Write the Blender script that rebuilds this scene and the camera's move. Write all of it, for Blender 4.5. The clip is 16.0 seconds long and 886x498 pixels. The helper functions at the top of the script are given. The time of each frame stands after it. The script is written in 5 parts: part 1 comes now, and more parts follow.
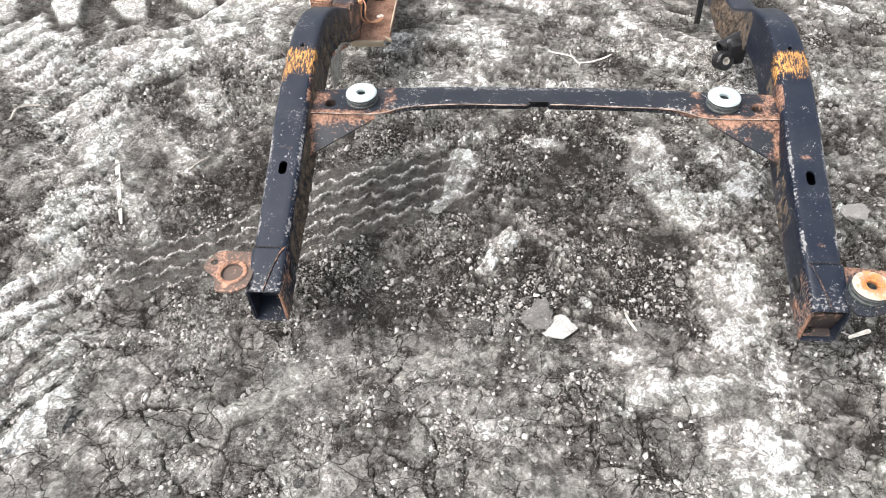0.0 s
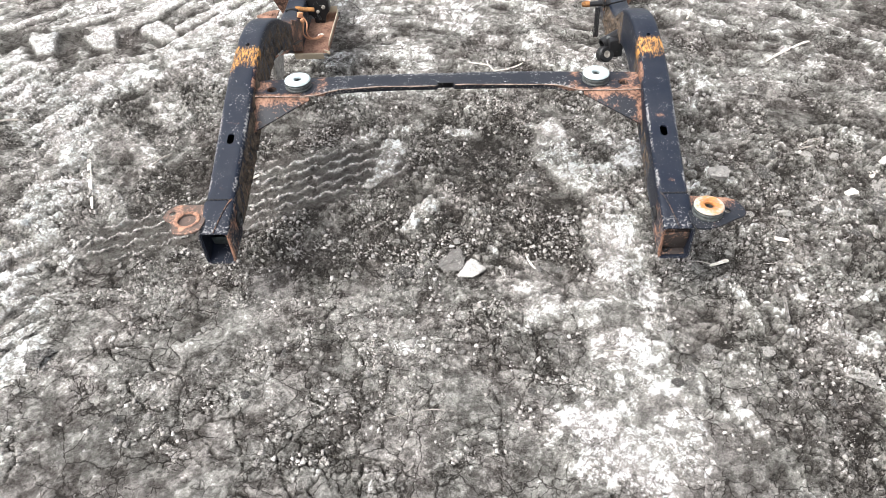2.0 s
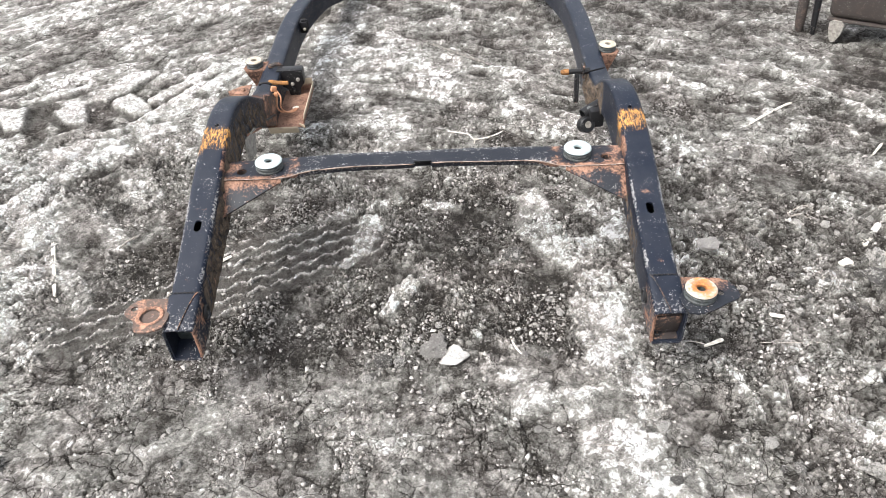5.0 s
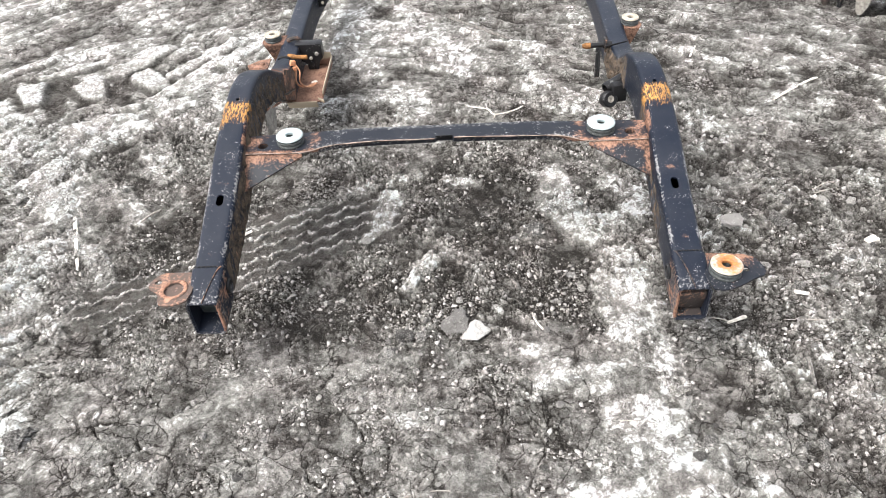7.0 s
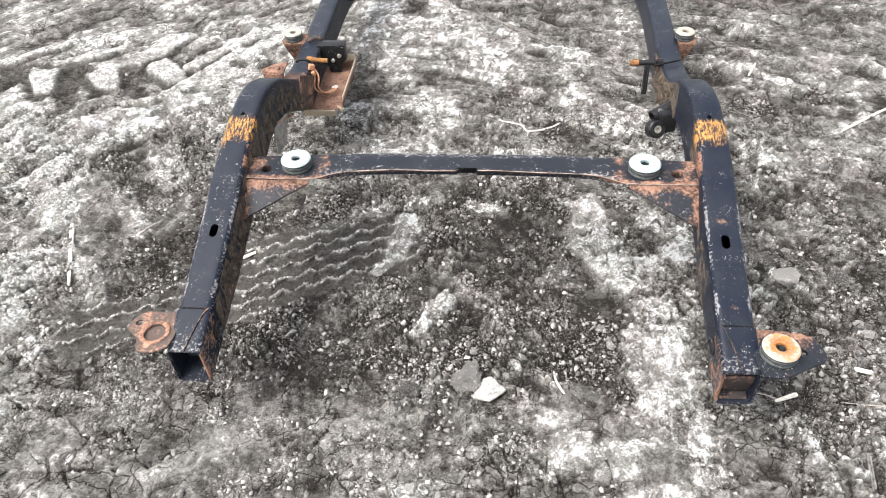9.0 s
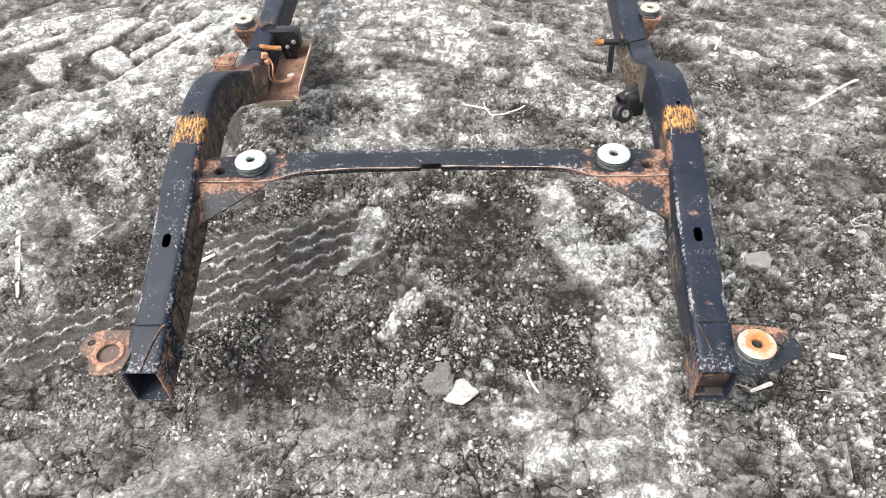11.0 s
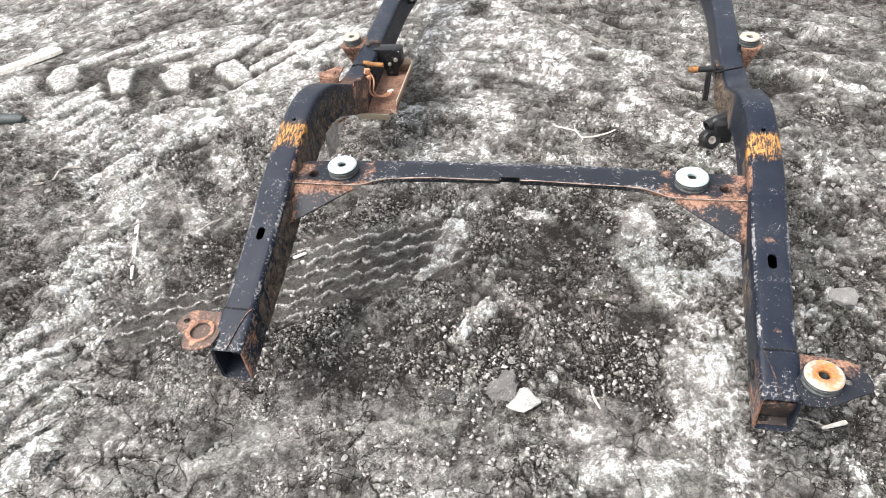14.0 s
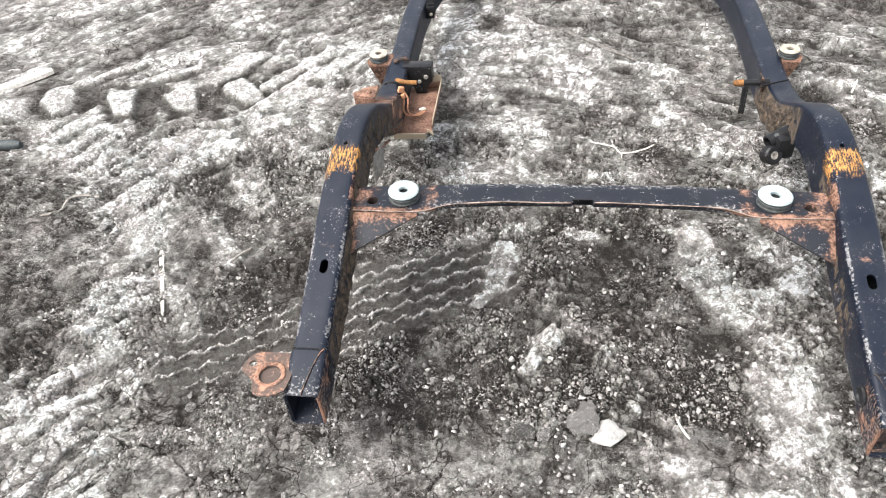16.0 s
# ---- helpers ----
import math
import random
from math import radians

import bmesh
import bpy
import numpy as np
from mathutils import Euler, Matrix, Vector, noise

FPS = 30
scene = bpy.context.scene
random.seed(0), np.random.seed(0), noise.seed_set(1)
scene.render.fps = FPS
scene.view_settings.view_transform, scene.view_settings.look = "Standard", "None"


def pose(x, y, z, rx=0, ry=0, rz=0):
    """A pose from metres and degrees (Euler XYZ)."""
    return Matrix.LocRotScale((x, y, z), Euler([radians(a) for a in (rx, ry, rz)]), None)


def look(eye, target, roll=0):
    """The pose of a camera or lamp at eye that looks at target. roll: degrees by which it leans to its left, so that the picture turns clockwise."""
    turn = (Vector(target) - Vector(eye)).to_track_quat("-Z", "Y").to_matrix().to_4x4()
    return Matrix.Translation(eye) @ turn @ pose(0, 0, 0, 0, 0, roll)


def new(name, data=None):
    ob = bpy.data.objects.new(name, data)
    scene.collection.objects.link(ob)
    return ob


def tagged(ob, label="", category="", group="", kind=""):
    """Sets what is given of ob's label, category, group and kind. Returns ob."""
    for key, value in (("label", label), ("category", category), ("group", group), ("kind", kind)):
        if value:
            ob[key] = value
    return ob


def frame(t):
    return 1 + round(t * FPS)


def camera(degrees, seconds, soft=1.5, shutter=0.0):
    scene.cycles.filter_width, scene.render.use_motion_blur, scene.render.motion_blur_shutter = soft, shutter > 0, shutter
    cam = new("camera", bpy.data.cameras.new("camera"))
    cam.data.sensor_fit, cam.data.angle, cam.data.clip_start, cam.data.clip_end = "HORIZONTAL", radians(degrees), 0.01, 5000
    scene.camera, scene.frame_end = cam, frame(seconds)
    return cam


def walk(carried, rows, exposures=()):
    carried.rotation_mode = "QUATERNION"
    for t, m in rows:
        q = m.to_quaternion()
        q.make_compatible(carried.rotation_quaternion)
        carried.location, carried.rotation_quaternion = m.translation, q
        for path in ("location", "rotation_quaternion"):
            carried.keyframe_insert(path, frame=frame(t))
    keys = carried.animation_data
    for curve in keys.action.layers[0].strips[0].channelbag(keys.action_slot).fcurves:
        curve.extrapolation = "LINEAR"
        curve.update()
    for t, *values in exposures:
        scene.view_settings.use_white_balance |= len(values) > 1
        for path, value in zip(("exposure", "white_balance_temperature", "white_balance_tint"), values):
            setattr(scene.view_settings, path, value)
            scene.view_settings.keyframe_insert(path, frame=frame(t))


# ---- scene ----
cam = camera(62.6, 16.0, soft=0.5)
PATH = [
    (0, (-0.041, -1.379, 1.422), (-0.237, -0.077, -0.083), -4.9),
    (0.5, (-0.064, -1.447, 1.385), (-0.237, -0.146, -0.124), -4.0),
    (1, (0.007, -1.566, 1.375), (-0.158, -0.242, -0.114), -3.8),
    (1.5, (0.089, -1.718, 1.399), (-0.061, -0.349, -0.05), -3.9),
    (2, (0.12, -1.789, 1.435), (-0.007, -0.35, 0.051), -4.4),
    (2.5, (0.07, -1.815, 1.463), (-0.009, -0.319, 0.138), -4.7),
    (3, (0.018, -1.821, 1.458), (-0.005, -0.294, 0.167), -4.4),
    (3.5, (0.025, -1.798, 1.444), (0.031, -0.263, 0.163), -4.0),
    (3.7, (0.065, -1.766, 1.441), (0.072, -0.231, 0.159), -3.9),
    (5.8, (0.143, -1.642, 1.446), (0.002, -0.132, 0.142), -5.5),
    (6, (0.114, -1.646, 1.444), (-0.027, -0.14, 0.136), -5.6),
    (6.5, (0.087, -1.661, 1.44), (-0.04, -0.165, 0.119), -5.5),
    (7, (0.114, -1.651, 1.437), (-0.013, -0.167, 0.101), -5.5),
    (7.5, (0.156, -1.624, 1.433), (0.001, -0.156, 0.083), -5.5),
    (8, (0.209, -1.595, 1.417), (0.013, -0.144, 0.055), -5.5),
    (8.5, (0.184, -1.516, 1.412), (-0.039, -0.078, 0.04), -5.2),
    (8.7, (0.143, -1.447, 1.416), (-0.082, -0.011, 0.042), -5.0),
    (10.8, (0.146, -1.29, 1.441), (0.002, 0.094, 0.003), -4.6),
    (11, (0.146, -1.293, 1.434), (0.009, 0.082, -0.012), -4.9),
    (11.5, (0.15, -1.303, 1.43), (0.017, 0.06, -0.027), -5.7),
    (12, (0.171, -1.313, 1.447), (0.023, 0.055, -0.004), -6.3),
    (12.5, (0.212, -1.337, 1.448), (0.017, 0.046, 0.016), -7.0),
    (13, (0.234, -1.358, 1.448), (-0.039, 0.039, 0.042), -7.8),
    (13.5, (0.22, -1.364, 1.458), (-0.136, 0.035, 0.074), -8.5),
    (14, (0.219, -1.361, 1.449), (-0.195, 0.033, 0.075), -8.5),
    (14.5, (0.19, -1.355, 1.45), (-0.249, 0.033, 0.078), -8.6),
    (15, (0.124, -1.334, 1.459), (-0.296, 0.06, 0.087), -8.3),
    (15.5, (0.015, -1.308, 1.461), (-0.348, 0.104, 0.091), -7.6),
    (16, (-0.056, -1.31, 1.444), (-0.359, 0.121, 0.079), -7.0),
]
walk(cam, [(t, look(eye, target, roll)) for t, eye, target, roll in PATH], [(0.0, 1.57)])
SKY, SUN = 0.140, 1.40

# ---- world, sun, exposure ----
world = bpy.data.worlds.new("overcast_sky")
scene.world = world
world.use_nodes = True
wn = world.node_tree
wn.nodes.clear()
w_sky = wn.nodes.new("ShaderNodeTexSky")
w_sky.sky_type = "NISHITA"
w_sky.sun_disc = False
w_sky.sun_elevation, w_sky.sun_rotation = radians(59), radians(238)
w_sky.dust_density, w_sky.air_density = 4.0, 1.0
w_grey = wn.nodes.new("ShaderNodeHueSaturation")
w_grey.inputs["Saturation"].default_value = 0.30
w_bg = wn.nodes.new("ShaderNodeBackground")
w_bg.inputs["Strength"].default_value = SKY
w_out = wn.nodes.new("ShaderNodeOutputWorld")
wn.links.new(w_sky.outputs["Color"], w_grey.inputs["Color"])
wn.links.new(w_grey.outputs["Color"], w_bg.inputs["Color"])
wn.links.new(w_bg.outputs["Background"], w_out.inputs["Surface"])
sun_data = bpy.data.lights.new("sun", "SUN")
sun_data.energy, sun_data.angle, sun_data.color = SUN, radians(38), (1.0, 0.972, 0.94)
sun = new("sun", sun_data)
sun.matrix_world = look((-2.4, -1.5, 4.8), (0, 0, 0))


# ---- noise on arrays ----
def lattice(ix, iy, seed):
    h = (ix.astype(np.int64) * 374761393 + iy.astype(np.int64) * 668265263 + seed * 974634777) & 0xFFFFFFFF
    h = ((h ^ (h >> 13)) * 1274126177) & 0xFFFFFFFF
    h = ((h ^ (h >> 16)) * 2246822519) & 0xFFFFFFFF
    return ((h ^ (h >> 15)) & 0xFFFFFF) / float(0xFFFFFF)


def vnoise(x, y, size, seed):
    """Smooth value noise between -1 and 1, its lumps about size across."""
    u, v = x / size + 31.7 * seed, y / size - 17.3 * seed
    i, j = np.floor(u), np.floor(v)
    f, g = u - i, v - j
    f, g = f * f * f * (f * (f * 6 - 15) + 10), g * g * g * (g * (g * 6 - 15) + 10)
    a, b = lattice(i, j, seed), lattice(i + 1, j, seed)
    c, d = lattice(i, j + 1, seed), lattice(i + 1, j + 1, seed)
    return 2 * ((a + (b - a) * f) * (1 - g) + (c + (d - c) * f) * g) - 1


def fbm(x, y, size, seed, octaves=4, rough=0.5):
    total, amp, norm = 0.0, 1.0, 0.0
    for k in range(octaves):
        ca, sa = math.cos(0.7 * k), math.sin(0.7 * k)
        total = total + amp * vnoise(x * ca - y * sa, x * sa + y * ca, size / 2.03**k, seed + 7 * k)
        norm, amp = norm + amp, amp * rough
    return total / norm


def cells(x, y, size, seed):
    """Distance to the nearest and the second nearest of scattered points, and the nearest one's number, in units of size."""
    u, v = x / size, y / size
    i, j = np.floor(u), np.floor(v)
    first, second, ident = np.full_like(u, 9.0), np.full_like(u, 9.0), np.zeros_like(u)
    for di in (-1, 0, 1):
        for dj in (-1, 0, 1):
            px, py = i + di + lattice(i + di, j + dj, seed), j + dj + lattice(i + di, j + dj, seed + 1)
            d = np.hypot(u - px, v - py)
            second = np.minimum(second, np.maximum(d, first))
            closer = d < first
            ident = np.where(closer, lattice(i + di, j + dj, seed + 2), ident)
            first = np.minimum(first, d)
    return first, second, ident


def ramp(v, a, b):
    s = np.clip((v - a) / (b - a), 0, 1)
    return s * s * (3 - 2 * s)


def stroke(x, y, x0, y0, x1, y1, w0, w1=None, hard=0.35):
    """1 in the heart of a tapering band from one end to the other, 0 outside it."""
    w1 = w0 if w1 is None else w1
    dx, dy = x1 - x0, y1 - y0
    s = np.clip(((x - x0) * dx + (y - y0) * dy) / (dx * dx + dy * dy + 1e-9), 0, 1)
    d = np.hypot(x - x0 - s * dx, y - y0 - s * dy)
    return 1 - ramp(d / (w0 + (w1 - w0) * s), hard, 1.6 - hard)


# bleached and damp bands of the yard: both ends, half widths there, strength
TRACK = ((-1.149, -0.679, -1.181, -0.508, 0.115, 0.124, 0.95), (-1.37, -0.405, -1.294, -0.217, 0.114, 0.1, 1), (-1.181, -0.508, -1.294, -0.217, 0.107, 0.1, 1), (-1.294, -0.217, -1.265, 0.064, 0.11, 0.109, 1), (-1.265, 0.064, -1.338, 0.219, 0.098, 0.092, 1), (-1.338, 0.219, -1.495, 0.45, 0.104, 0.151, 1), (-1.495, 0.45, -1.397, 0.66, 0.164, 0.144, 1), (-1.397, 0.66, -1.171, 0.895, 0.131, 0.129, 1), (-1.171, 0.895, -1.032, 1.106, 0.121, 0.125, 0.9), (-1.613, 0.58, -1.91, 0.834, 0.119, 0.117, 1), (-1.91, 0.834, -2.255, 0.953, 0.089, 0.095, 0.7))
RIDGE = ((0.308, 0.289, 0.319, 0.129, 0.057, 0.065, 0.9), (0.319, 0.129, 0.399, 0.013, 0.071, 0.068, 1), (0.399, 0.013, 0.512, 0.044, 0.058, 0.057, 0.9), (0.512, 0.044, 0.576, 0.131, 0.048, 0.049, 0.8), (0.437, -0.041, 0.49, -0.177, 0.065, 0.062, 1), (0.49, -0.177, 0.526, -0.3, 0.062, 0.056, 1), (0.484, 0.21, 0.576, 0.131, 0.047, 0.045, 0.6), (0.432, -0.223, 0.472, -0.414, 0.06, 0.062, 1), (0.472, -0.414, 0.488, -0.539, 0.079, 0.086, 1), (0.408, -0.57, 0.457, -0.666, 0.079, 0.087, 0.9), (0.444, -0.717, 0.427, -0.843, 0.102, 0.104, 1), (0.336, -0.908, 0.47, -0.96, 0.099, 0.11, 1))
SPURS = ((0.333, -0.582, 0.401, -0.531, 0.036, 0.036, 0.6), (0.297, -0.54, 0.219, -0.571, 0.043, 0.039, 0.55), (0.532, -0.837, 0.579, -0.928, 0.026, 0.028, 0.5), (0.733, -0.44, 0.757, -0.526, 0.027, 0.027, 0.6), (0.537, -0.775, 0.639, -0.861, 0.017, 0.016, 0.45), (0.667, -0.818, 0.704, -0.925, 0.019, 0.018, 0.4), (0.957, -0.73, 0.932, -0.81, 0.021, 0.02, 0.45), (1.268, -0.106, 1.359, -0.131, 0.019, 0.019, 0.5), (0.8, 0.007, 0.83, -0.014, 0.028, 0.028, 0.8), (0.847, 0.586, 0.893, 0.485, 0.044, 0.037, 0.6), (0.907, 1.083, 1.094, 0.936, 0.03, 0.026, 0.9), (1.351, 1.094, 1.617, 0.626, 0.024, 0.021, 0.5), (0.894, -0.402, 1.177, -0.486, 0.009, 0.008, 0.35))
STREAKS = ((-0.183, 0.202, -0.214, 0.06, 0.05, 0.036, 1), (-0.214, 0.06, -0.265, -0.014, 0.028, 0.018, 0.9), (-0.053, -0.11, -0.121, -0.232, 0.035, 0.024, 1.1), (-0.013, -0.067, 0.079, -0.134, 0.057, 0.055, 0.45), (0.055, -0.191, 0.141, -0.283, 0.038, 0.036, 0.35), (-0.004, 0.275, 0.086, 0.267, 0.028, 0.022, 0.75), (-0.346, 0.239, -0.263, 0.255, 0.035, 0.031, 0.5), (-0.181, 0.282, -0.116, 0.307, 0.035, 0.031, 0.5), (0.216, -0.005, 0.252, -0.031, 0.039, 0.039, 0.45), (0.123, -0.318, 0.209, -0.342, 0.021, 0.02, 0.6), (0.147, -0.45, 0.19, -0.458, 0.048, 0.047, 0.4), (0.244, -0.525, 0.278, -0.527, 0.046, 0.045, 0.5), (-0.114, -0.658, -0.086, -0.655, 0.02, 0.02, 0.5))
PRINTS = ((-1.099, 0.544, -0.982, 0.387, 0.068, 0.059, 1), (-1.128, 0.296, -1.012, 0.136, 0.048, 0.043, 0.8), (-1.124, 0.002, -1.014, -0.146, 0.042, 0.035, 0.9), (-1.137, -0.295, -1.054, -0.37, 0.029, 0.024, 0.8), (-1.032, 0.74, -0.949, 0.662, 0.061, 0.054, 0.6), (-1.512, 0.748, -1.435, 0.714, 0.049, 0.048, 0.7))
BACK = ((-0.341, 0.608, -0.182, 0.554, 0.075, 0.059, 0.8), (-0.182, 0.554, 0.177, 0.539, 0.034, 0.032, 0.7), (-0.183, 1.475, -0.02, 1.119, 0.129, 0.106, 0.8), (-0.02, 1.119, 0.14, 0.931, 0.091, 0.076, 0.8), (-0.26, 0.847, -0.087, 0.716, 0.065, 0.057, 0.6), (0.321, 0.866, 0.44, 0.707, 0.094, 0.088, 0.45), (0.267, 1.246, 0.455, 0.975, 0.062, 0.056, 0.4), (-0.444, 0.54, -0.335, 0.516, 0.04, 0.039, 0.5), (-0.399, 1.2, -0.286, 0.882, 0.067, 0.061, 0.6), (-0.503, 1.623, -0.269, 1.274, 0.111, 0.108, 0.7), (-0.256, 0.904, -0.116, 0.723, 0.081, 0.067, 0.6))
DAMP = ((-0.852, 0.123, -0.919, -0.259, 0.125, 0.102, 0.8), (0.168, 0.183, 0.306, 0.229, 0.05, 0.046, 0.8), (0.324, -0.161, 0.408, -0.117, 0.089, 0.076, 1), (0.244, -0.255, 0.27, -0.284, 0.06, 0.058, 0.7), (-0.478, -0.286, -0.213, -0.291, 0.102, 0.097, 0.5), (-0.64, 0.693, -0.496, 0.6, 0.08, 0.067, 0.8), (-0.244, 1.036, -0.017, 0.786, 0.059, 0.062, 0.9), (-0.022, 0.855, 0.21, 0.729, 0.063, 0.063, 0.8), (-0.428, 1.528, -0.322, 1.288, 0.067, 0.063, 0.6), (-1.21, 0.599, -1.316, 0.493, 0.04, 0.035, 0.9), (-1.071, 0.352, -1.125, 0.18, 0.05, 0.048, 0.6), (0.946, 0.354, 1.111, 0.26, 0.049, 0.064, 0.8), (1.13, 0.311, 1.531, 0.204, 0.088, 0.092, 0.8), (1.67, 1.042, 1.899, 0.923, 0.115, 0.126, 0.9))
DAMP_NEAR = ((0.66, -0.575, 0.677, -0.633, 0.055, 0.054, 1), (1.419, 0.724, 1.597, 0.585, 0.029, 0.033, 0.8), (0.82, -0.7, 0.877, -0.756, 0.036, 0.036, 0.6), (1.051, 0.099, 1.26, -0.048, 0.049, 0.046, 0.5), (0.303, -0.306, 0.404, -0.195, 0.047, 0.045, 0.6), (-0.039, 0.202, 0.208, 0.188, 0.04, 0.039, 0.7), (-1.309, 0.136, -0.996, -0.041, 0.023, 0.021, 0.2), (-1.522, -0.24, -1.411, -0.292, 0.083, 0.08, 0.4))


# ---- the yard's soil: height, paleness, crumbs at any place ----
def soil(x, y):
    x, y = np.asarray(x, float), np.asarray(y, float)
    wob = fbm(x, y, 0.045, 5, 3)
    wx = x + 0.024 * fbm(x, y, 0.20, 3) + 0.013 * wob
    wy = y + 0.024 * fbm(x, y, 0.20, 4) + 0.013 * fbm(x, y, 0.045, 6, 3)
    big = fbm(x, y, 0.9, 11, 3)
    mid = fbm(x, y, 0.20, 12, 4, 0.55)
    small = fbm(x, y, 0.045, 13, 4, 0.65)
    fine = fbm(x, y, 0.014, 14, 3, 0.65)

    def s(*a):
        return stroke(wx, wy, *a)

    def edge(*a):
        return stroke(x + 0.7 * (wx - x), y + 0.7 * (wy - y), *a, hard=0.55)

    def hard(*a):
        return stroke(x + 0.4 * (wx - x), y + 0.4 * (wy - y), *a, hard=0.66)

    def bands(shape, *groups):
        return np.maximum.reduce([b[6] * shape(*b[:6]) for group in groups for b in group])

    # bleached wheel track on one side
    track = bands(s, TRACK)
    # blocks and bars pressed by coarse lugs
    bars = ((-2.08, 1.07, -2.02, 0.98, 0.075, 0.05), (-1.80, 1.08, -1.73, 0.95, 0.07, 0.045), (-1.56, 1.09, -1.49, 1.0, 0.065, 0.05), (-1.33, 1.12, -1.25, 1.05, 0.06, 0.05), (-2.03, 1.15, -1.80, 1.32, 0.034, 0.026),
            (-1.78, 1.13, -1.55, 1.28, 0.036, 0.026), (-1.49, 1.11, -1.28, 1.35, 0.042, 0.034), (-1.20, 1.12, -1.00, 1.36, 0.040, 0.04), (-2.30, 0.90, -2.22, 0.95, 0.07, 0.06), (-0.98, 1.18, -0.82, 1.40, 0.04, 0.04))
    lugs = np.maximum.reduce([hard(b[0], b[1], b[2], b[3], b[4] * 1.2, b[5] * 1.2) for b in bars])
    # bar copies shifted to one side: their shadow edges, painted dark
    bar_shade = np.maximum.reduce([stroke(wx + 0.012, wy + 0.030, b[0], b[1], b[2], b[3], b[4] * 1.25, b[5] * 1.25) for b in bars])
    trough = np.maximum.reduce([s(-1.96, 1.10, -1.90, 0.98, 0.045), s(-1.70, 1.12, -1.62, 0.90, 0.05), s(-1.46, 1.12, -1.42, 1.02, 0.04), s(-1.90, 1.12, -1.60, 1.10, 0.03), 0.9 * bar_shade * (1 - lugs)])
    # pale ridge along the other rail and its spurs
    ridge = bands(s, RIDGE)
    spurs = bands(edge, SPURS)
    # bleached ground behind the crossmember
    back = bands(s, BACK)
    # streaks and crusted clods in the dark middle, old footprints beside the track
    streak = np.maximum(bands(edge, STREAKS), spurs)
    prints = bands(hard, PRINTS)
    # damp dark patches
    damp = bands(s, DAMP, DAMP_NEAR)

    far = ramp(y, 0.45, 1.0)
    right = ramp(x + 0.12 * mid, 0.66, 0.80)
    # paleness by zones first, then blotches with fairly crisp edges
    middle = ramp(x + 0.1 * mid, -1.0, -0.8) * ramp(-x + 0.1 * mid, -0.52, -0.40) * ramp(y + 0.1 * mid, -0.50, -0.30) * ramp(-y, -0.42, -0.28)
    near = ramp(-y, 0.32, 0.55) * ramp(0.62 - x, 0.0, 0.2)
    level = 0.495 + 0.08 * big + 0.09 * far * (1 - 1.4 * right) - 0.15 * middle + 0.07 * ramp(-x, 0.5, 0.9) * ramp(-y, 0.30, 0.50) + 0.02 * ramp(-x, 1.5, 1.7) * (1 - far) - 0.22 * damp * (1 - 0.2 * far)
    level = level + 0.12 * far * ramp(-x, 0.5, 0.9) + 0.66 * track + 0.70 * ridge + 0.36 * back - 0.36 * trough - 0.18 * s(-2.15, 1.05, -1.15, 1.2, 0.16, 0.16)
    level = level + 0.66 * streak + 0.36 * prints
    turn = np.where(x < -0.55, 0.75, -0.45) + 0.3 * big
    ca, sa = np.cos(turn), np.sin(turn)
    smear = fbm((x * ca + y * sa) / 3.4, (-x * sa + y * ca), 0.050, 71, 3, 0.6)
    leaf = 1 - np.abs(fbm((x * ca + y * sa) / 2.2 + 0.02 * small, (-x * sa + y * ca) + 0.02 * mid, 0.105, 75, 3, 0.55)) * 2.4
    flaky = np.clip(ramp(y + 0.15 * mid, 0.32, 0.65) + 0.8 * ramp(track, 0.1, 0.6) + 0.5 * ramp(x + 0.2 * mid, 0.72, 0.95), 0, 1)
    blotch = fbm(x + 0.01 * fine, y, 0.085, 17, 5, 0.62)
    plain = ramp(0.30 - y + 0.35 * big, 0.2, 0.5) * (1 - 0.9 * ridge) * (1 - 0.9 * ramp(track, 0.1, 0.6))
    level = level + (0.12 + 0.16 * far) * mid + 0.22 * blotch * (1 - 0.3 * plain) + flaky * (0.24 * smear + (0.10 + 0.12 * far) * (np.clip(leaf, -1, 1) - 0.4))
    pale = 0.46 + 0.50 * np.tanh(2.9 * (level - 0.49))
    # paler on the small and fine crests, darker in the hollows between them
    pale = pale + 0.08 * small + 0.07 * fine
    fleck = fbm(x + 0.006 * fine, y, 0.024, 101, 3, 0.55)
    pale = pale + 0.22 * (ramp(fleck, 0.0, 0.13) - 0.5) * (1 - 0.5 * ramp(track, 0.1, 0.6)) - 0.10 * ramp(-fleck, 0.22, 0.36)
    crust = np.maximum(0.55 * ramp(track, 0.3, 0.8), 0.40 * ramp(ridge, 0.4, 0.9))
    pale = pale * (1 - crust) + crust * (0.77 + 0.16 * small + 0.10 * mid)
    worn = ramp(fbm(x, y, 0.040, 27, 4, 0.55) + 0.4 * blotch, 0.10, 0.30)
    pale = pale - worn * ramp(pale, 0.45, 0.8) * (0.22 + 0.06 * ridge - 0.16 * ramp(track, 0.2, 0.7))
    ripple = fbm((x * ca + y * sa) / 3.6, -x * sa + y * ca + 0.015 * mid, 0.034, 79, 3, 0.5)
    # track ripples: darker where they are also lowered
    pale = pale - 0.28 * ramp(track, 0.1, 0.6) * ramp(ripple, 0.0, 0.20)
    pale = pale * (1 - 0.92 * lugs) + 0.92 * lugs * (0.86 + 0.10 * smear)
    # troughs and those shadow edges get a dark colour besides their depth
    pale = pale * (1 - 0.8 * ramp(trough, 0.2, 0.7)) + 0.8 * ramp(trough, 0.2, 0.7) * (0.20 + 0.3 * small)

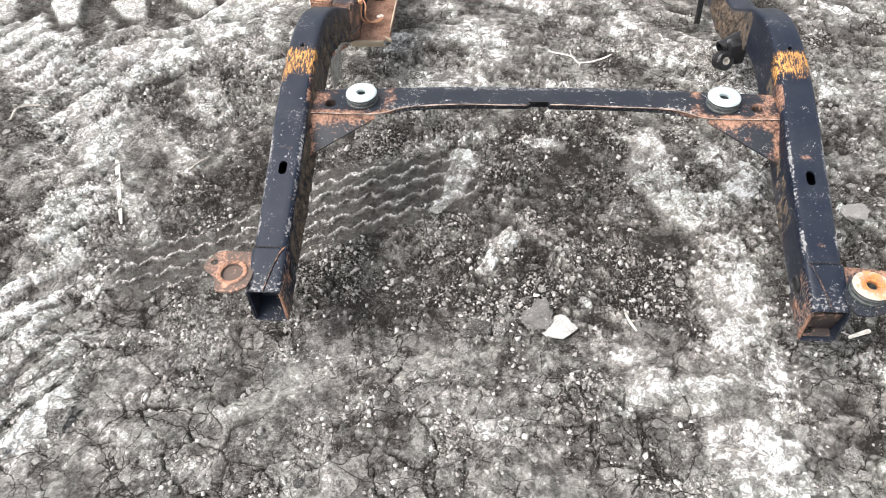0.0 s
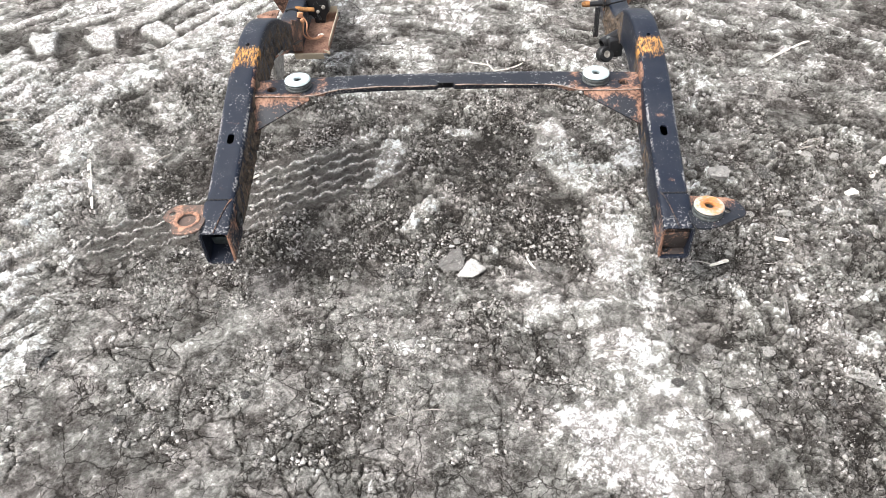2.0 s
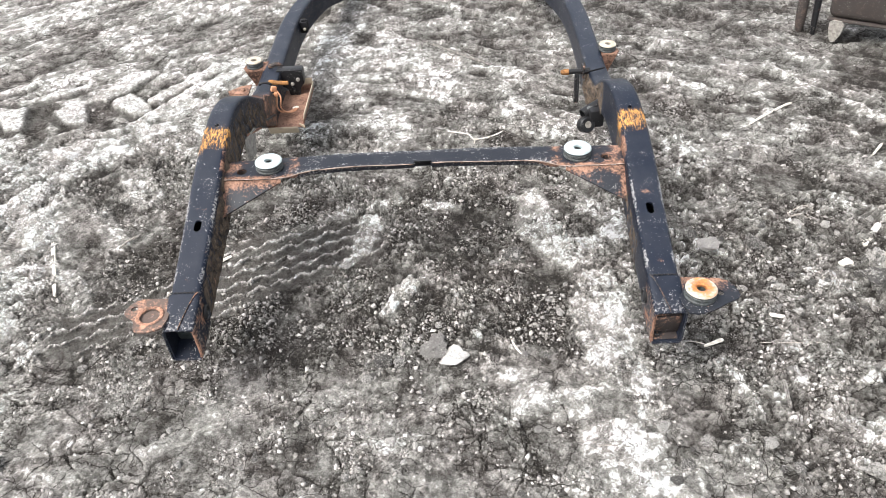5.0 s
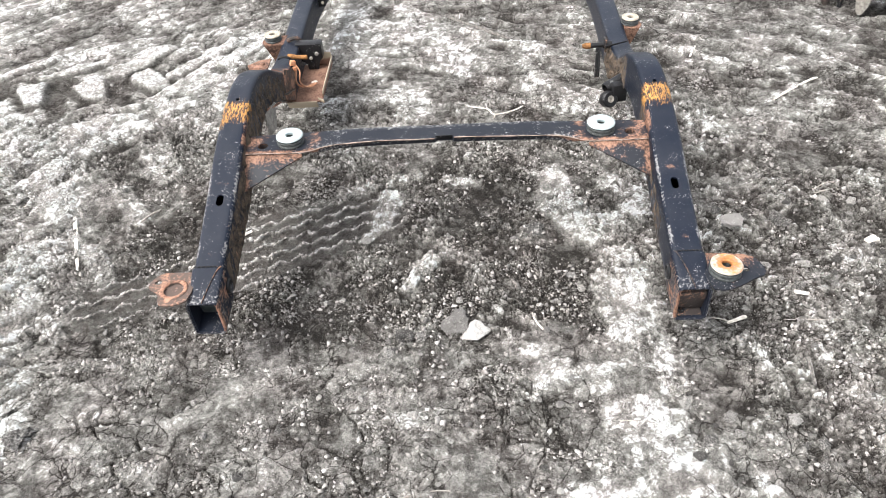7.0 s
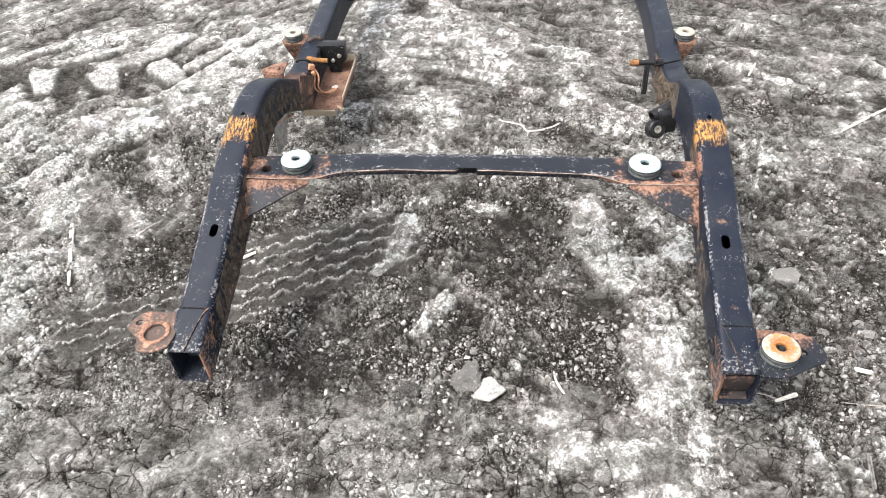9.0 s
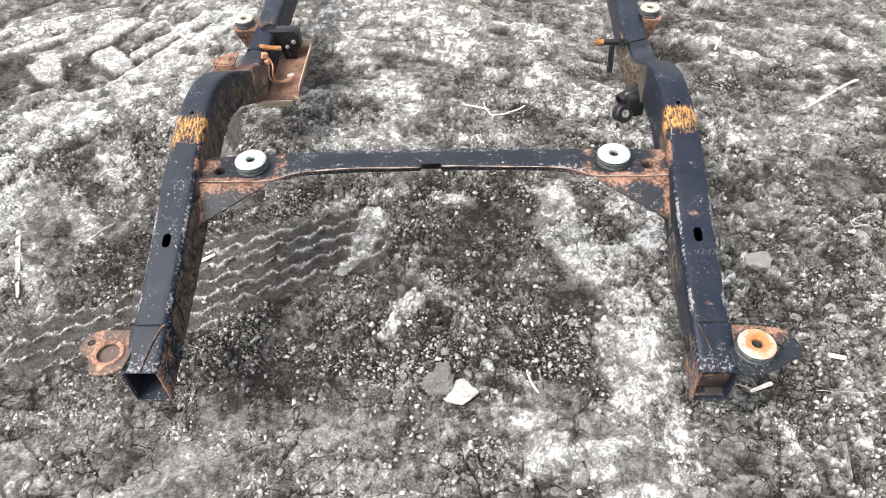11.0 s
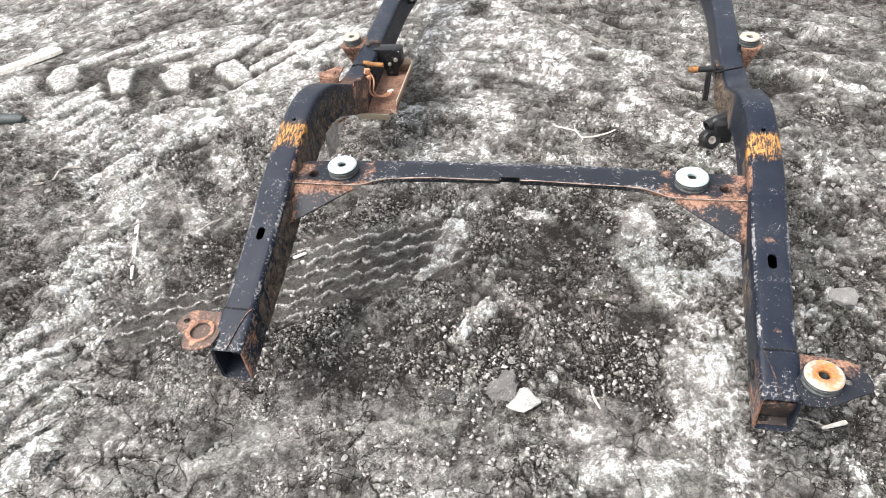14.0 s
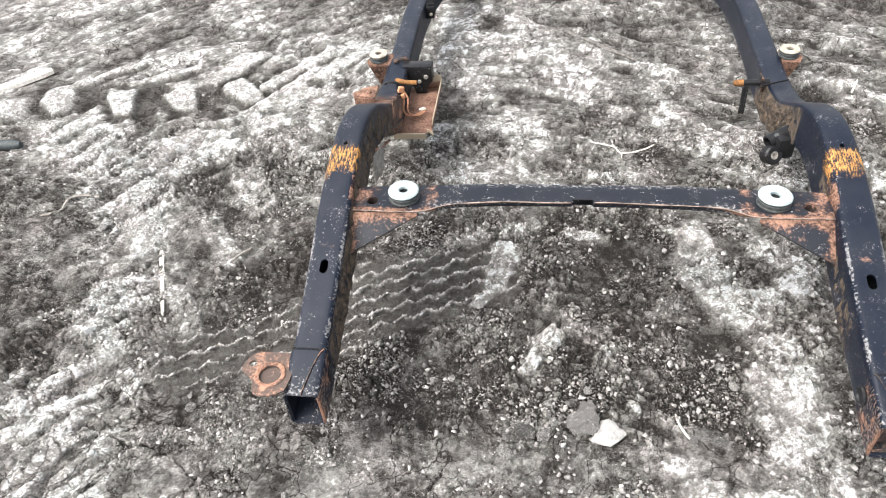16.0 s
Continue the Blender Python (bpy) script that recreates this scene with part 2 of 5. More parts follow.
    # rows of thin crumbling ridges left by a tyre in the soft middle
    zone = np.maximum(stroke(wx, wy, -1.0, -0.25, -0.62, -0.10, 0.09, 0.12), stroke(wx, wy, -0.60, -0.03, -0.27, 0.10, 0.16, 0.13))
    v = y - 0.47 * x + 0.020 * mid + 0.009 * (np.abs(((x + 0.012 * small) / 0.030) % 2 - 1) * 2 - 1) + 0.010 * small + 0.005 * fine
    line = np.exp(-(((v / 0.055) % 1.0 - 0.5) / (0.095 + 0.05 * small)) ** 2) * ramp(zone, 0.15, 0.5) * ramp(fbm(x, y, 0.07, 21, 2), -0.95, -0.35)
    zone = zone * (1 - 0.9 * ramp(streak, 0.2, 0.6))
    line = line * (1 - 0.8 * ramp(streak, 0.3, 0.7))
    calm = ramp(zone, 0.1, 0.5) * (1 - 0.8 * line)
    pale = pale * (1 - 0.82 * calm) + 0.82 * calm * 0.25 + (0.76 - 0.42 * ramp(-x, 0.6, 0.7)) * line * (0.85 + 1.2 * fine)

    # dried mud plates, cracks, chips and lumps
    mud = ramp(0.30 - y + 0.35 * big, 0.2, 0.5) * (1 - 0.9 * ridge) * (1 - ramp(zone, 0.0, 0.5))
    f1, f2, ident = cells(x + 0.030 * mid + 0.012 * small, y + 0.030 * fbm(x, y, 0.17, 45, 3) + 0.010 * small, 0.105, 41)
    where = ramp(fbm(x, y, 0.20, 43, 2), -0.25, 0.20)
    crack = (1 - ramp((f2 - f1) + 0.02 * fine, 0.006, 0.042)) * mud * where
    e1, e2, eid = cells(x + 0.012 * small, y + 0.010 * fine + 0.008 * mid, 0.046, 47)
    crack = np.maximum(crack, 0.8 * (1 - ramp((e2 - e1) + 0.03 * fine, 0.0, 0.075)) * mud * where * ramp(fbm(x, y, 0.13, 49, 2), 0.0, 0.3))
    g1, g2, gid = cells(x + 0.008 * small, y + 0.008 * fine, 0.019, 51)
    lumpy = np.clip(ramp(fbm(x, y, 0.14, 61, 3), -0.25, 0.15) + ramp(x + 0.1 * mid, 0.72, 0.85) * ramp(0.22 - y, 0, 0.1) * 0.8, 0, 1) * (1 - 0.8 * ramp(zone, 0.0, 0.4)) * (1 - 0.6 * ramp(pale, 0.6, 0.9)) * (1 - lugs) * (1 - 0.72 * ramp(-0.30 - y, 0.0, 0.2) * (1 - right)) * (1 - 0.6 * far)
    h1, h2, hid = cells(x + 0.01 * small, y + 0.01 * fine, 0.044, 81)
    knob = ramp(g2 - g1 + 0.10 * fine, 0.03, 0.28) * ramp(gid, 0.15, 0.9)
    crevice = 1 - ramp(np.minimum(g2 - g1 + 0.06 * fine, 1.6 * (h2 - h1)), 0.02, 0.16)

    z = 0.012 * big + 0.013 * mid + (0.0100 * small * (1 - 0.6 * ramp(zone, 0.0, 0.5)) + 0.0060 * fine) * (1 - 0.6 * far) * (1 - 0.40 * near)
    z = z + 0.008 * track * (1 - far) + 0.016 * ridge + 0.014 * streak + 0.010 * prints + 0.012 * lugs - 0.016 * trough + 0.009 * line + 0.014 * back * (x > 0.6)
    z = z + (ridge + 0.6 * track + streak) * (0.008 * small + 0.003 * fine) - 0.020 * track * ramp(ripple, -0.02, 0.20)
    z = z + flaky * (0.014 * smear + 0.007 * np.clip(leaf, -1, 1)) + lumpy * (0.011 * knob - 0.005 * crevice + (0.016 + 0.012 * right) * np.clip(0.8 - h1, 0, 1) * hid) + 0.004 * ident * mud
    z = z - 0.014 * crack - 0.010 * damp * (1 - far)
    # shade in the colour: crevices darker, lump tops paler; cracks drawn dark
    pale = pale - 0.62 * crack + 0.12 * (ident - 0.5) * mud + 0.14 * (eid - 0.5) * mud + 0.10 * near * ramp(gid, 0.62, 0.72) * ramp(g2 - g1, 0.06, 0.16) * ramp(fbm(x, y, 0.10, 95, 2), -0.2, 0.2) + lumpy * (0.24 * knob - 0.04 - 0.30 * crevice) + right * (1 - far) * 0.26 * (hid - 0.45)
    crumbs = np.clip(0.42 - 0.40 * pale + 0.75 * fbm(x, y, 0.10, 91, 3) + 0.22 * lumpy + 0.08 * mud - 0.35 * calm + 0.85 * line - 0.10 * right - 0.25 * far - 0.15 * damp, 0, 1)
    calm = np.maximum.reduce([calm, 0.5 * damp, 0.5 * plain])
    # beyond the yard's near part only broad, faint patches
    out = ramp(np.maximum.reduce([np.abs(x) - 2.6, y - 2.5, -1.25 - y]), 0.0, 0.6)
    pale = pale * (1 - out) + out * (0.46 + 0.16 * fbm(x, y, 2.2, 33, 2) * np.exp(-np.hypot(x, y) / 14))
    return z, np.clip(pale, 0, 1), crumbs, np.clip((0.5 * flaky + 0.8 * mud) * (1 - lugs) * (1 - 0.75 * ramp(track, 0.1, 0.6)), 0, 1), np.clip(calm, 0, 1), line


# ---- materials ----
def material(name):
    m = bpy.data.materials.new(name)
    m.use_nodes = True
    n, l = m.node_tree.nodes, m.node_tree.links
    return m, n, l, n["Principled BSDF"]


def tex_noise(n, l, coord, scale, detail=6.0, rough=0.6):
    t = n.new("ShaderNodeTexNoise")
    t.inputs["Scale"].default_value, t.inputs["Detail"].default_value, t.inputs["Roughness"].default_value = scale, detail, rough
    l.new(coord, t.inputs["Vector"])
    return t.outputs["Fac"]


def calc(n, l, op, a, b=0.0, c=0.0, clamp=False):
    k = n.new("ShaderNodeMath")
    k.operation, k.use_clamp = op, clamp
    for slot, v in zip(k.inputs, (a, b, c)):
        if isinstance(v, (int, float)):
            slot.default_value = v
        else:
            l.new(v, slot)
    return k.outputs[0]


def step(n, l, v, a, b):
    k = n.new("ShaderNodeMapRange")
    k.interpolation_type = "SMOOTHSTEP"
    k.inputs["From Min"].default_value, k.inputs["From Max"].default_value = a, b
    l.new(v, k.inputs["Value"])
    return k.outputs["Result"]


def mix(n, l, fac, a, b):
    k = n.new("ShaderNodeMix")
    k.data_type = "RGBA"
    for slot, v in ((k.inputs["Factor"], fac), (k.inputs["A"], a), (k.inputs["B"], b)):
        if isinstance(v, tuple):
            slot.default_value = (*v, 1.0)
        elif isinstance(v, (int, float)):
            slot.default_value = v
        else:
            l.new(v, slot)
    return k.outputs["Result"]


def attr(n, name):
    k = n.new("ShaderNodeAttribute")
    k.attribute_name = name
    return k.outputs["Fac"]


def bump(n, l, height, strength, distance, normal=None):
    k = n.new("ShaderNodeBump")
    k.inputs["Strength"].default_value, k.inputs["Distance"].default_value = strength, distance
    l.new(height, k.inputs["Height"])
    if normal:
        l.new(normal, k.inputs["Normal"])
    return k.outputs["Normal"]


def coords(n, which="Object"):
    return n.new("ShaderNodeTexCoord").outputs[which]


def soil_material():
    m, n, l, p = material("soil")
    c = coords(n)
    a = tex_noise(n, l, c, 34, 9, 0.74)
    b = tex_noise(n, l, c, 140, 6, 0.74)
    d = tex_noise(n, l, c, 430, 5, 0.8)
    e = tex_noise(n, l, c, 6, 4, 0.6)
    # coordinates pushed about, for plates and cracks with wandering edges
    push = n.new("ShaderNodeTexNoise")
    push.inputs["Scale"].default_value, push.inputs["Detail"].default_value, push.inputs["Roughness"].default_value = 45, 5, 0.7
    l.new(c, push.inputs["Vector"])
    sc = n.new("ShaderNodeVectorMath")
    sc.operation = "MULTIPLY_ADD"
    sc.inputs[1].default_value = (0.034, 0.034, 0.0)
    l.new(push.outputs["Color"], sc.inputs[0])
    l.new(c, sc.inputs[2])
    warped = sc.outputs[0]
    drift = n.new("ShaderNodeTexNoise")
    drift.inputs["Scale"].default_value, drift.inputs["Detail"].default_value, drift.inputs["Roughness"].default_value = 16, 5, 0.55
    l.new(c, drift.inputs["Vector"])
    sc = n.new("ShaderNodeVectorMath")
    sc.operation = "MULTIPLY_ADD"
    sc.inputs[1].default_value = (0.060, 0.060, 0.0)
    l.new(drift.outputs["Color"], sc.inputs[0])
    l.new(c, sc.inputs[2])
    bent = sc.outputs[0]
    cracks, tones = [], []
    for size, width, lo, hi, warp in ((10.5, 0.017, 0.45, 0.50, bent), (25.0, 0.034, 0.50, 0.56, bent), (60.0, 0.070, 0.50, 0.62, warped)):
        v = n.new("ShaderNodeTexVoronoi")
        v.feature = "DISTANCE_TO_EDGE"
        v.inputs["Scale"].default_value = size
        l.new(warp, v.inputs["Vector"])
        where = step(n, l, tex_noise(n, l, c, size * 0.33, 3, 0.6), lo, hi)
        cracks.append(calc(n, l, "MULTIPLY", step(n, l, v.outputs["Distance"], width, width * 0.25), where))
        v = n.new("ShaderNodeTexVoronoi")
        v.inputs["Scale"].default_value = size
        l.new(warp, v.inputs["Vector"])
        sep = n.new("ShaderNodeSeparateColor")
        l.new(v.outputs["Color"], sep.inputs["Color"])
        tones.append(sep.outputs[0])
    flaky, calm = attr(n, "flaky"), attr(n, "calm")
    k = calc(n, l, "MULTIPLY_ADD", a, 0.30, calc(n, l, "MULTIPLY_ADD", b, 0.44, -0.37))
    k = calc(n, l, "ADD", k, calc(n, l, "MULTIPLY", flaky, calc(n, l, "MULTIPLY_ADD", tones[0], 0.16, -0.08)))
    k = calc(n, l, "ADD", k, calc(n, l, "MULTIPLY_ADD", tones[1], 0.14, calc(n, l, "MULTIPLY_ADD", tones[2], 0.14, -0.14)))
    # blotches in the bleached crust
    blot = step(n, l, tex_noise(n, l, c, 60, 6, 0.66), 0.46, 0.54)
    k = calc(n, l, "ADD", k, calc(n, l, "MULTIPLY", calc(n, l, "MULTIPLY_ADD", blot, 0.18, -0.07), attr(n, "pale")))
    chips = step(n, l, tex_noise(n, l, warped, 165, 3, 0.6), 0.47, 0.54)
    k = calc(n, l, "ADD", k, calc(n, l, "MULTIPLY", calc(n, l, "MULTIPLY_ADD", chips, 0.26, -0.13), calc(n, l, "MULTIPLY_ADD", attr(n, "pale"), 0.15, 0.45)))
    k = calc(n, l, "MULTIPLY", k, calc(n, l, "MULTIPLY_ADD", calm, -0.3, 1.0))
    k = calc(n, l, "ADD", k, calc(n, l, "MULTIPLY", calc(n, l, "MULTIPLY_ADD", d, 0.8, -0.40), calc(n, l, "MULTIPLY_ADD", attr(n, "pale"), 0.2, 0.5)))
    # rubble: close-packed pieces of two sizes where the soil is crumbly
    domes = []
    grainy = calc(n, l, "MULTIPLY", calc(n, l, "MULTIPLY_ADD", attr(n, "crumbs"), 0.60, 0.10), calc(n, l, "MULTIPLY_ADD", calm, -0.55, 1.0), clamp=True)
    for size in (105.0, 230.0):
        v = n.new("ShaderNodeTexVoronoi")
        v.inputs["Scale"].default_value = size
        l.new(warped, v.inputs["Vector"])
        sep = n.new("ShaderNodeSeparateColor")
        l.new(v.outputs["Color"], sep.inputs["Color"])
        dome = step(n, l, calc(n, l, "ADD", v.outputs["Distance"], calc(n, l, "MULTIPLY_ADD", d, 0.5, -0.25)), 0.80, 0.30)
        # random tone per piece, plus painted shading: lit middle, dark rim
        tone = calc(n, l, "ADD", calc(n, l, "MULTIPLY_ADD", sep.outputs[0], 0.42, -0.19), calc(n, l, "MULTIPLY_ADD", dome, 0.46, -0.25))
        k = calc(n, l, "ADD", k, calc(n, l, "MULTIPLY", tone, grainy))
        domes.append(calc(n, l, "MULTIPLY", calc(n, l, "MULTIPLY", dome, grainy), 95.0 / size))
    # cracks dark in the colour; the third set paints crevice shade in crumbly soil
    gap = calc(n, l, "MULTIPLY", cracks[0], calc(n, l, "MULTIPLY_ADD", flaky, 0.75, 0.05))
    gap = calc(n, l, "ADD", gap, calc(n, l, "MULTIPLY", cracks[1], calc(n, l, "MULTIPLY_ADD", flaky, 0.55, 0.10)))
    gap = calc(n, l, "ADD", gap, calc(n, l, "MULTIPLY", cracks[2], calc(n, l, "MULTIPLY_ADD", attr(n, "crumbs"), 0.55, 0.08)))
    gap = calc(n, l, "MULTIPLY", gap, calc(n, l, "MULTIPLY_ADD", calm, -0.6, 1.0))
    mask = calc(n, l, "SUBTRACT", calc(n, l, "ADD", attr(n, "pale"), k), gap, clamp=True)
    # crumbs too small to model: pale grains of two sizes
    grains, heights = [], []
    for size, share in ((150.0, 0.06), (300.0, 0.12)):
        v = n.new("ShaderNodeTexVoronoi")
        v.inputs["Scale"].default_value = size
        l.new(warped, v.inputs["Vector"])
        sep = n.new("ShaderNodeSeparateColor")
        l.new(v.outputs["Color"], sep.inputs["Color"])
        chosen = step(n, l, calc(n, l, "ADD", sep.outputs[0], calc(n, l, "MULTIPLY_ADD", attr(n, "crumbs"), share * 1.6, -1.0)), 0.0, 0.04)
        body = step(n, l, calc(n, l, "ADD", v.outputs["Distance"], calc(n, l, "MULTIPLY_ADD", d, 0.7, -0.35)), 0.44, 0.32)
        g = calc(n, l, "MULTIPLY", chosen, body)
        grains.append((g, sep.outputs[1]))
        heights.append(calc(n, l, "MULTIPLY", g, 60.0 / size))
    ramp_node = n.new("ShaderNodeValToRGB")
    r = ramp_node.color_ramp
    for pos, col in ((0.0, (0.045, 0.0400, 0.036)), (0.16, (0.102, 0.0925, 0.084)), (0.42, (0.188, 0.178, 0.166)), (0.60, (0.335, 0.318, 0.297)), (0.78, (0.455, 0.431, 0.400)), (1.0, (0.555, 0.528, 0.492))):
        s = r.elements.new(pos)
        s.color = (*col, 1)
    r.elements.remove(r.elements[0])
    r.elements.remove(r.elements[-1])
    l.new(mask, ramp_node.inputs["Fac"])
    tint = mix(n, l, step(n, l, e, 0.42, 0.62), (0.98, 1.0, 0.985), (1.01, 0.995, 0.99))
    k = n.new("ShaderNodeMix")
    k.data_type, k.blend_type = "RGBA", "MULTIPLY"
    k.inputs["Factor"].default_value = 1
    l.new(ramp_node.outputs["Color"], k.inputs["A"])
    l.new(tint, k.inputs["B"])
    col = k.outputs["Result"]
    for g, tone in grains:
        col = mix(n, l, g, col, mix(n, l, tone, (0.15, 0.142, 0.133), (0.52, 0.50, 0.47)))
    l.new(col, p.inputs["Base Color"])
    p.inputs["Roughness"].default_value = 0.95
    p.inputs["Specular IOR Level"].default_value = 0.12
    h = calc(n, l, "ADD", calc(n, l, "MULTIPLY", b, 1.2), calc(n, l, "MULTIPLY", d, 0.6))
    h = calc(n, l, "ADD", h, calc(n, l, "MULTIPLY", chips, 0.22))
    h = calc(n, l, "ADD", h, calc(n, l, "ADD", calc(n, l, "ADD", heights[0], heights[1]), calc(n, l, "ADD", domes[0], domes[1])))
    h = calc(n, l, "ADD", h, calc(n, l, "ADD", calc(n, l, "MULTIPLY", gap, -1.2), calc(n, l, "ADD", calc(n, l, "MULTIPLY", tones[1], 0.25), calc(n, l, "MULTIPLY", tones[2], 0.3))))
    l.new(bump(n, l, h, 1.0, 0.012), p.inputs["Normal"])
    return m


def clod_material():
    m, n, l, p = material("clod")
    c = coords(n)
    a = tex_noise(n, l, c, 160, 5, 0.7)
    f = calc(n, l, "ADD", calc(n, l, "MULTIPLY", attr(n, "tone"), 1.0), calc(n, l, "MULTIPLY_ADD", a, 0.6, -0.1))
    ramp_node = n.new("ShaderNodeValToRGB")
    r = ramp_node.color_ramp
    r.elements[0].position, r.elements[0].color = 0.15, (0.075, 0.070, 0.066, 1)
    r.elements[1].position, r.elements[1].color = 1.05, (0.50, 0.48, 0.452, 1)
    for pos, g in ((0.5, 0.185), (0.85, 0.35)):
        s = r.elements.new(pos)
        s.color = (g, g * 0.945, g * 0.885, 1)
    l.new(f, ramp_node.inputs["Fac"])
    l.new(ramp_node.outputs["Color"], p.inputs["Base Color"])
    p.inputs["Roughness"].default_value = 0.95
    p.inputs["Specular IOR Level"].default_value = 0.15
    l.new(bump(n, l, a, 0.6, 0.003), p.inputs["Normal"])
    return m


def stone_material(name, dark, light, rough=0.85, grain=1.0):
    m, n, l, p = material(name)
    c = coords(n)
    a = tex_noise(n, l, c, 2.2 * grain, 7, 0.68)
    b = tex_noise(n, l, c, 14 * grain**0.5, 5, 0.7)
    info = n.new("ShaderNodeObjectInfo")
    f = calc(n, l, "ADD", calc(n, l, "MULTIPLY_ADD", info.outputs["Random"], 0.34, -0.17), calc(n, l, "ADD", calc(n, l, "MULTIPLY", a, 1.1), calc(n, l, "MULTIPLY_ADD", b, 0.8, -0.5)), clamp=True)
    l.new(mix(n, l, step(n, l, f, 0.34, 0.62), dark, light), p.inputs["Base Color"])
    p.inputs["Roughness"].default_value = rough
    l.new(bump(n, l, calc(n, l, "ADD", a, calc(n, l, "ADD", b, tex_noise(n, l, c, 40, 4, 0.7))), 0.8, 0.012), p.inputs["Normal"])
    return m


def steel_material(name, paint, paint_rough, rust_amount, dust=0.5, tones=((0.038, 0.020, 0.014), (0.29, 0.165, 0.115))):
    """Painted chassis steel: chips, rust that follows the "rust" layer, an ochre mark that follows "ochre", thin dust."""
    m, n, l, p = material(name)
    c = coords(n)
    a = tex_noise(n, l, c, 26, 8, 0.65)
    b = tex_noise(n, l, c, 150, 5, 0.65)
    d = tex_noise(n, l, c, 480, 3, 0.6)
    e = tex_noise(n, l, c, 9, 4, 0.6)
    stretched = n.new("ShaderNodeMapping")
    stretched.inputs["Scale"].default_value = (230, 50, 60)
    l.new(c, stretched.inputs["Vector"])
    w = n.new("ShaderNodeTexNoise")
    w.inputs["Scale"].default_value, w.inputs["Detail"].default_value, w.inputs["Roughness"].default_value = 1.0, 7, 0.72
    l.new(stretched.outputs["Vector"], w.inputs["Vector"])
    hanging = n.new("ShaderNodeMapping")
    hanging.inputs["Scale"].default_value = (230, 250, 105)
    l.new(c, hanging.inputs["Vector"])
    run = n.new("ShaderNodeTexNoise")
    run.inputs["Scale"].default_value, run.inputs["Detail"].default_value = 1.0, 4
    l.new(hanging.outputs["Vector"], run.inputs["Vector"])
    rust = attr(n, "rust")
    q = calc(n, l, "ADD", calc(n, l, "MULTIPLY", a, 0.62), calc(n, l, "MULTIPLY", b, 0.38))
    rusty = step(n, l, calc(n, l, "ADD", q, calc(n, l, "MULTIPLY_ADD", rust, 0.62, rust_amount - 0.62)), 0.43, 0.60)
    tone = mix(n, l, step(n, l, calc(n, l, "ADD", calc(n, l, "MULTIPLY", b, 0.7), calc(n, l, "ADD", calc(n, l, "MULTIPLY", a, 0.5), calc(n, l, "MULTIPLY_ADD", e, 0.5, -0.25))), 0.44, 0.76), tones[0], tones[1])
    zone = step(n, l, tex_noise(n, l, c, 17, 5, 0.7), 0.44, 0.62)
    speck = step(n, l, calc(n, l, "ADD", calc(n, l, "MULTIPLY", d, 0.5), calc(n, l, "ADD", calc(n, l, "MULTIPLY", b, 0.5), calc(n, l, "MULTIPLY", zone, 0.09))), 0.650, 0.685)
    scuff = step(n, l, calc(n, l, "ADD", calc(n, l, "MULTIPLY", b, 0.6), calc(n, l, "MULTIPLY", attr(n, "edge"), 0.30)), 0.47, 0.56)
    speck = calc(n, l, "MULTIPLY", calc(n, l, "MAXIMUM", speck, calc(n, l, "MULTIPLY", scuff, 0.55)), dust)
    film = calc(n, l, "MULTIPLY", step(n, l, e, 0.40, 0.75), 0.03 * dust)
    col = mix(n, l, film, paint, (0.42, 0.41, 0.40))
    col = mix(n, l, speck, col, mix(n, l, b, (0.20, 0.195, 0.20), (0.60, 0.58, 0.56)))
    dirt = step(n, l, calc(n, l, "ADD", run.outputs["Fac"], calc(n, l, "MULTIPLY_ADD", attr(n, "mud"), 0.34, -0.34)), 0.49, 0.62)
    col = mix(n, l, dirt, col, mix(n, l, d, (0.08, 0.062, 0.048), (0.23, 0.19, 0.15)))
    ochre = step(n, l, calc(n, l, "ADD", attr(n, "ochre"), calc(n, l, "ADD", calc(n, l, "MULTIPLY_ADD", d, 1.2, -0.6), calc(n, l, "MULTIPLY_ADD", w.outputs["Fac"], 3.2, -2.08))), 0.34, 0.72)
    col = mix(n, l, ochre, col, mix(n, l, step(n, l, b, 0.35, 0.62), (0.27, 0.13, 0.04), (0.52, 0.27, 0.08)))
    col = mix(n, l, rusty, col, tone)
    l.new(col, p.inputs["Base Color"])
    rough = calc(n, l, "MULTIPLY_ADD", calc(n, l, "MAXIMUM", calc(n, l, "MAXIMUM", rusty, speck), ochre), 0.85 - paint_rough, paint_rough)
    rough = calc(n, l, "ADD", rough, calc(n, l, "MULTIPLY_ADD", b, 0.2, -0.1), clamp=True)
    l.new(rough, p.inputs["Roughness"])
    l.new(calc(n, l, "MULTIPLY_ADD", attr(n, "mud"), -0.24, 0.26, clamp=True), p.inputs["Specular IOR Level"])
    h = calc(n, l, "ADD", calc(n, l, "MULTIPLY", rusty, 0.35), calc(n, l, "ADD", calc(n, l, "MULTIPLY", b, 0.5), calc(n, l, "MULTIPLY", d, 0.3)))
    l.new(bump(n, l, h, 0.35, 0.0016), p.inputs["Normal"])
    return m


def plain_material(name, dark, light, rough, metal=0.0, scale=80.0, relief=0.3):
    m, n, l, p = material(name)
    c = coords(n)
    a = tex_noise(n, l, c, scale, 6, 0.65)
    b = tex_noise(n, l, c, scale * 6, 4, 0.6)
    f = calc(n, l, "ADD", calc(n, l, "MULTIPLY", a, 0.7), calc(n, l, "MULTIPLY", b, 0.3))
    l.new(mix(n, l, step(n, l, f, 0.34, 0.66), dark, light), p.inputs["Base Color"])
    p.inputs["Roughness"].default_value, p.inputs["Metallic"].default_value = rough, metal
    l.new(bump(n, l, f, relief, 0.0012), p.inputs["Normal"])
    return m


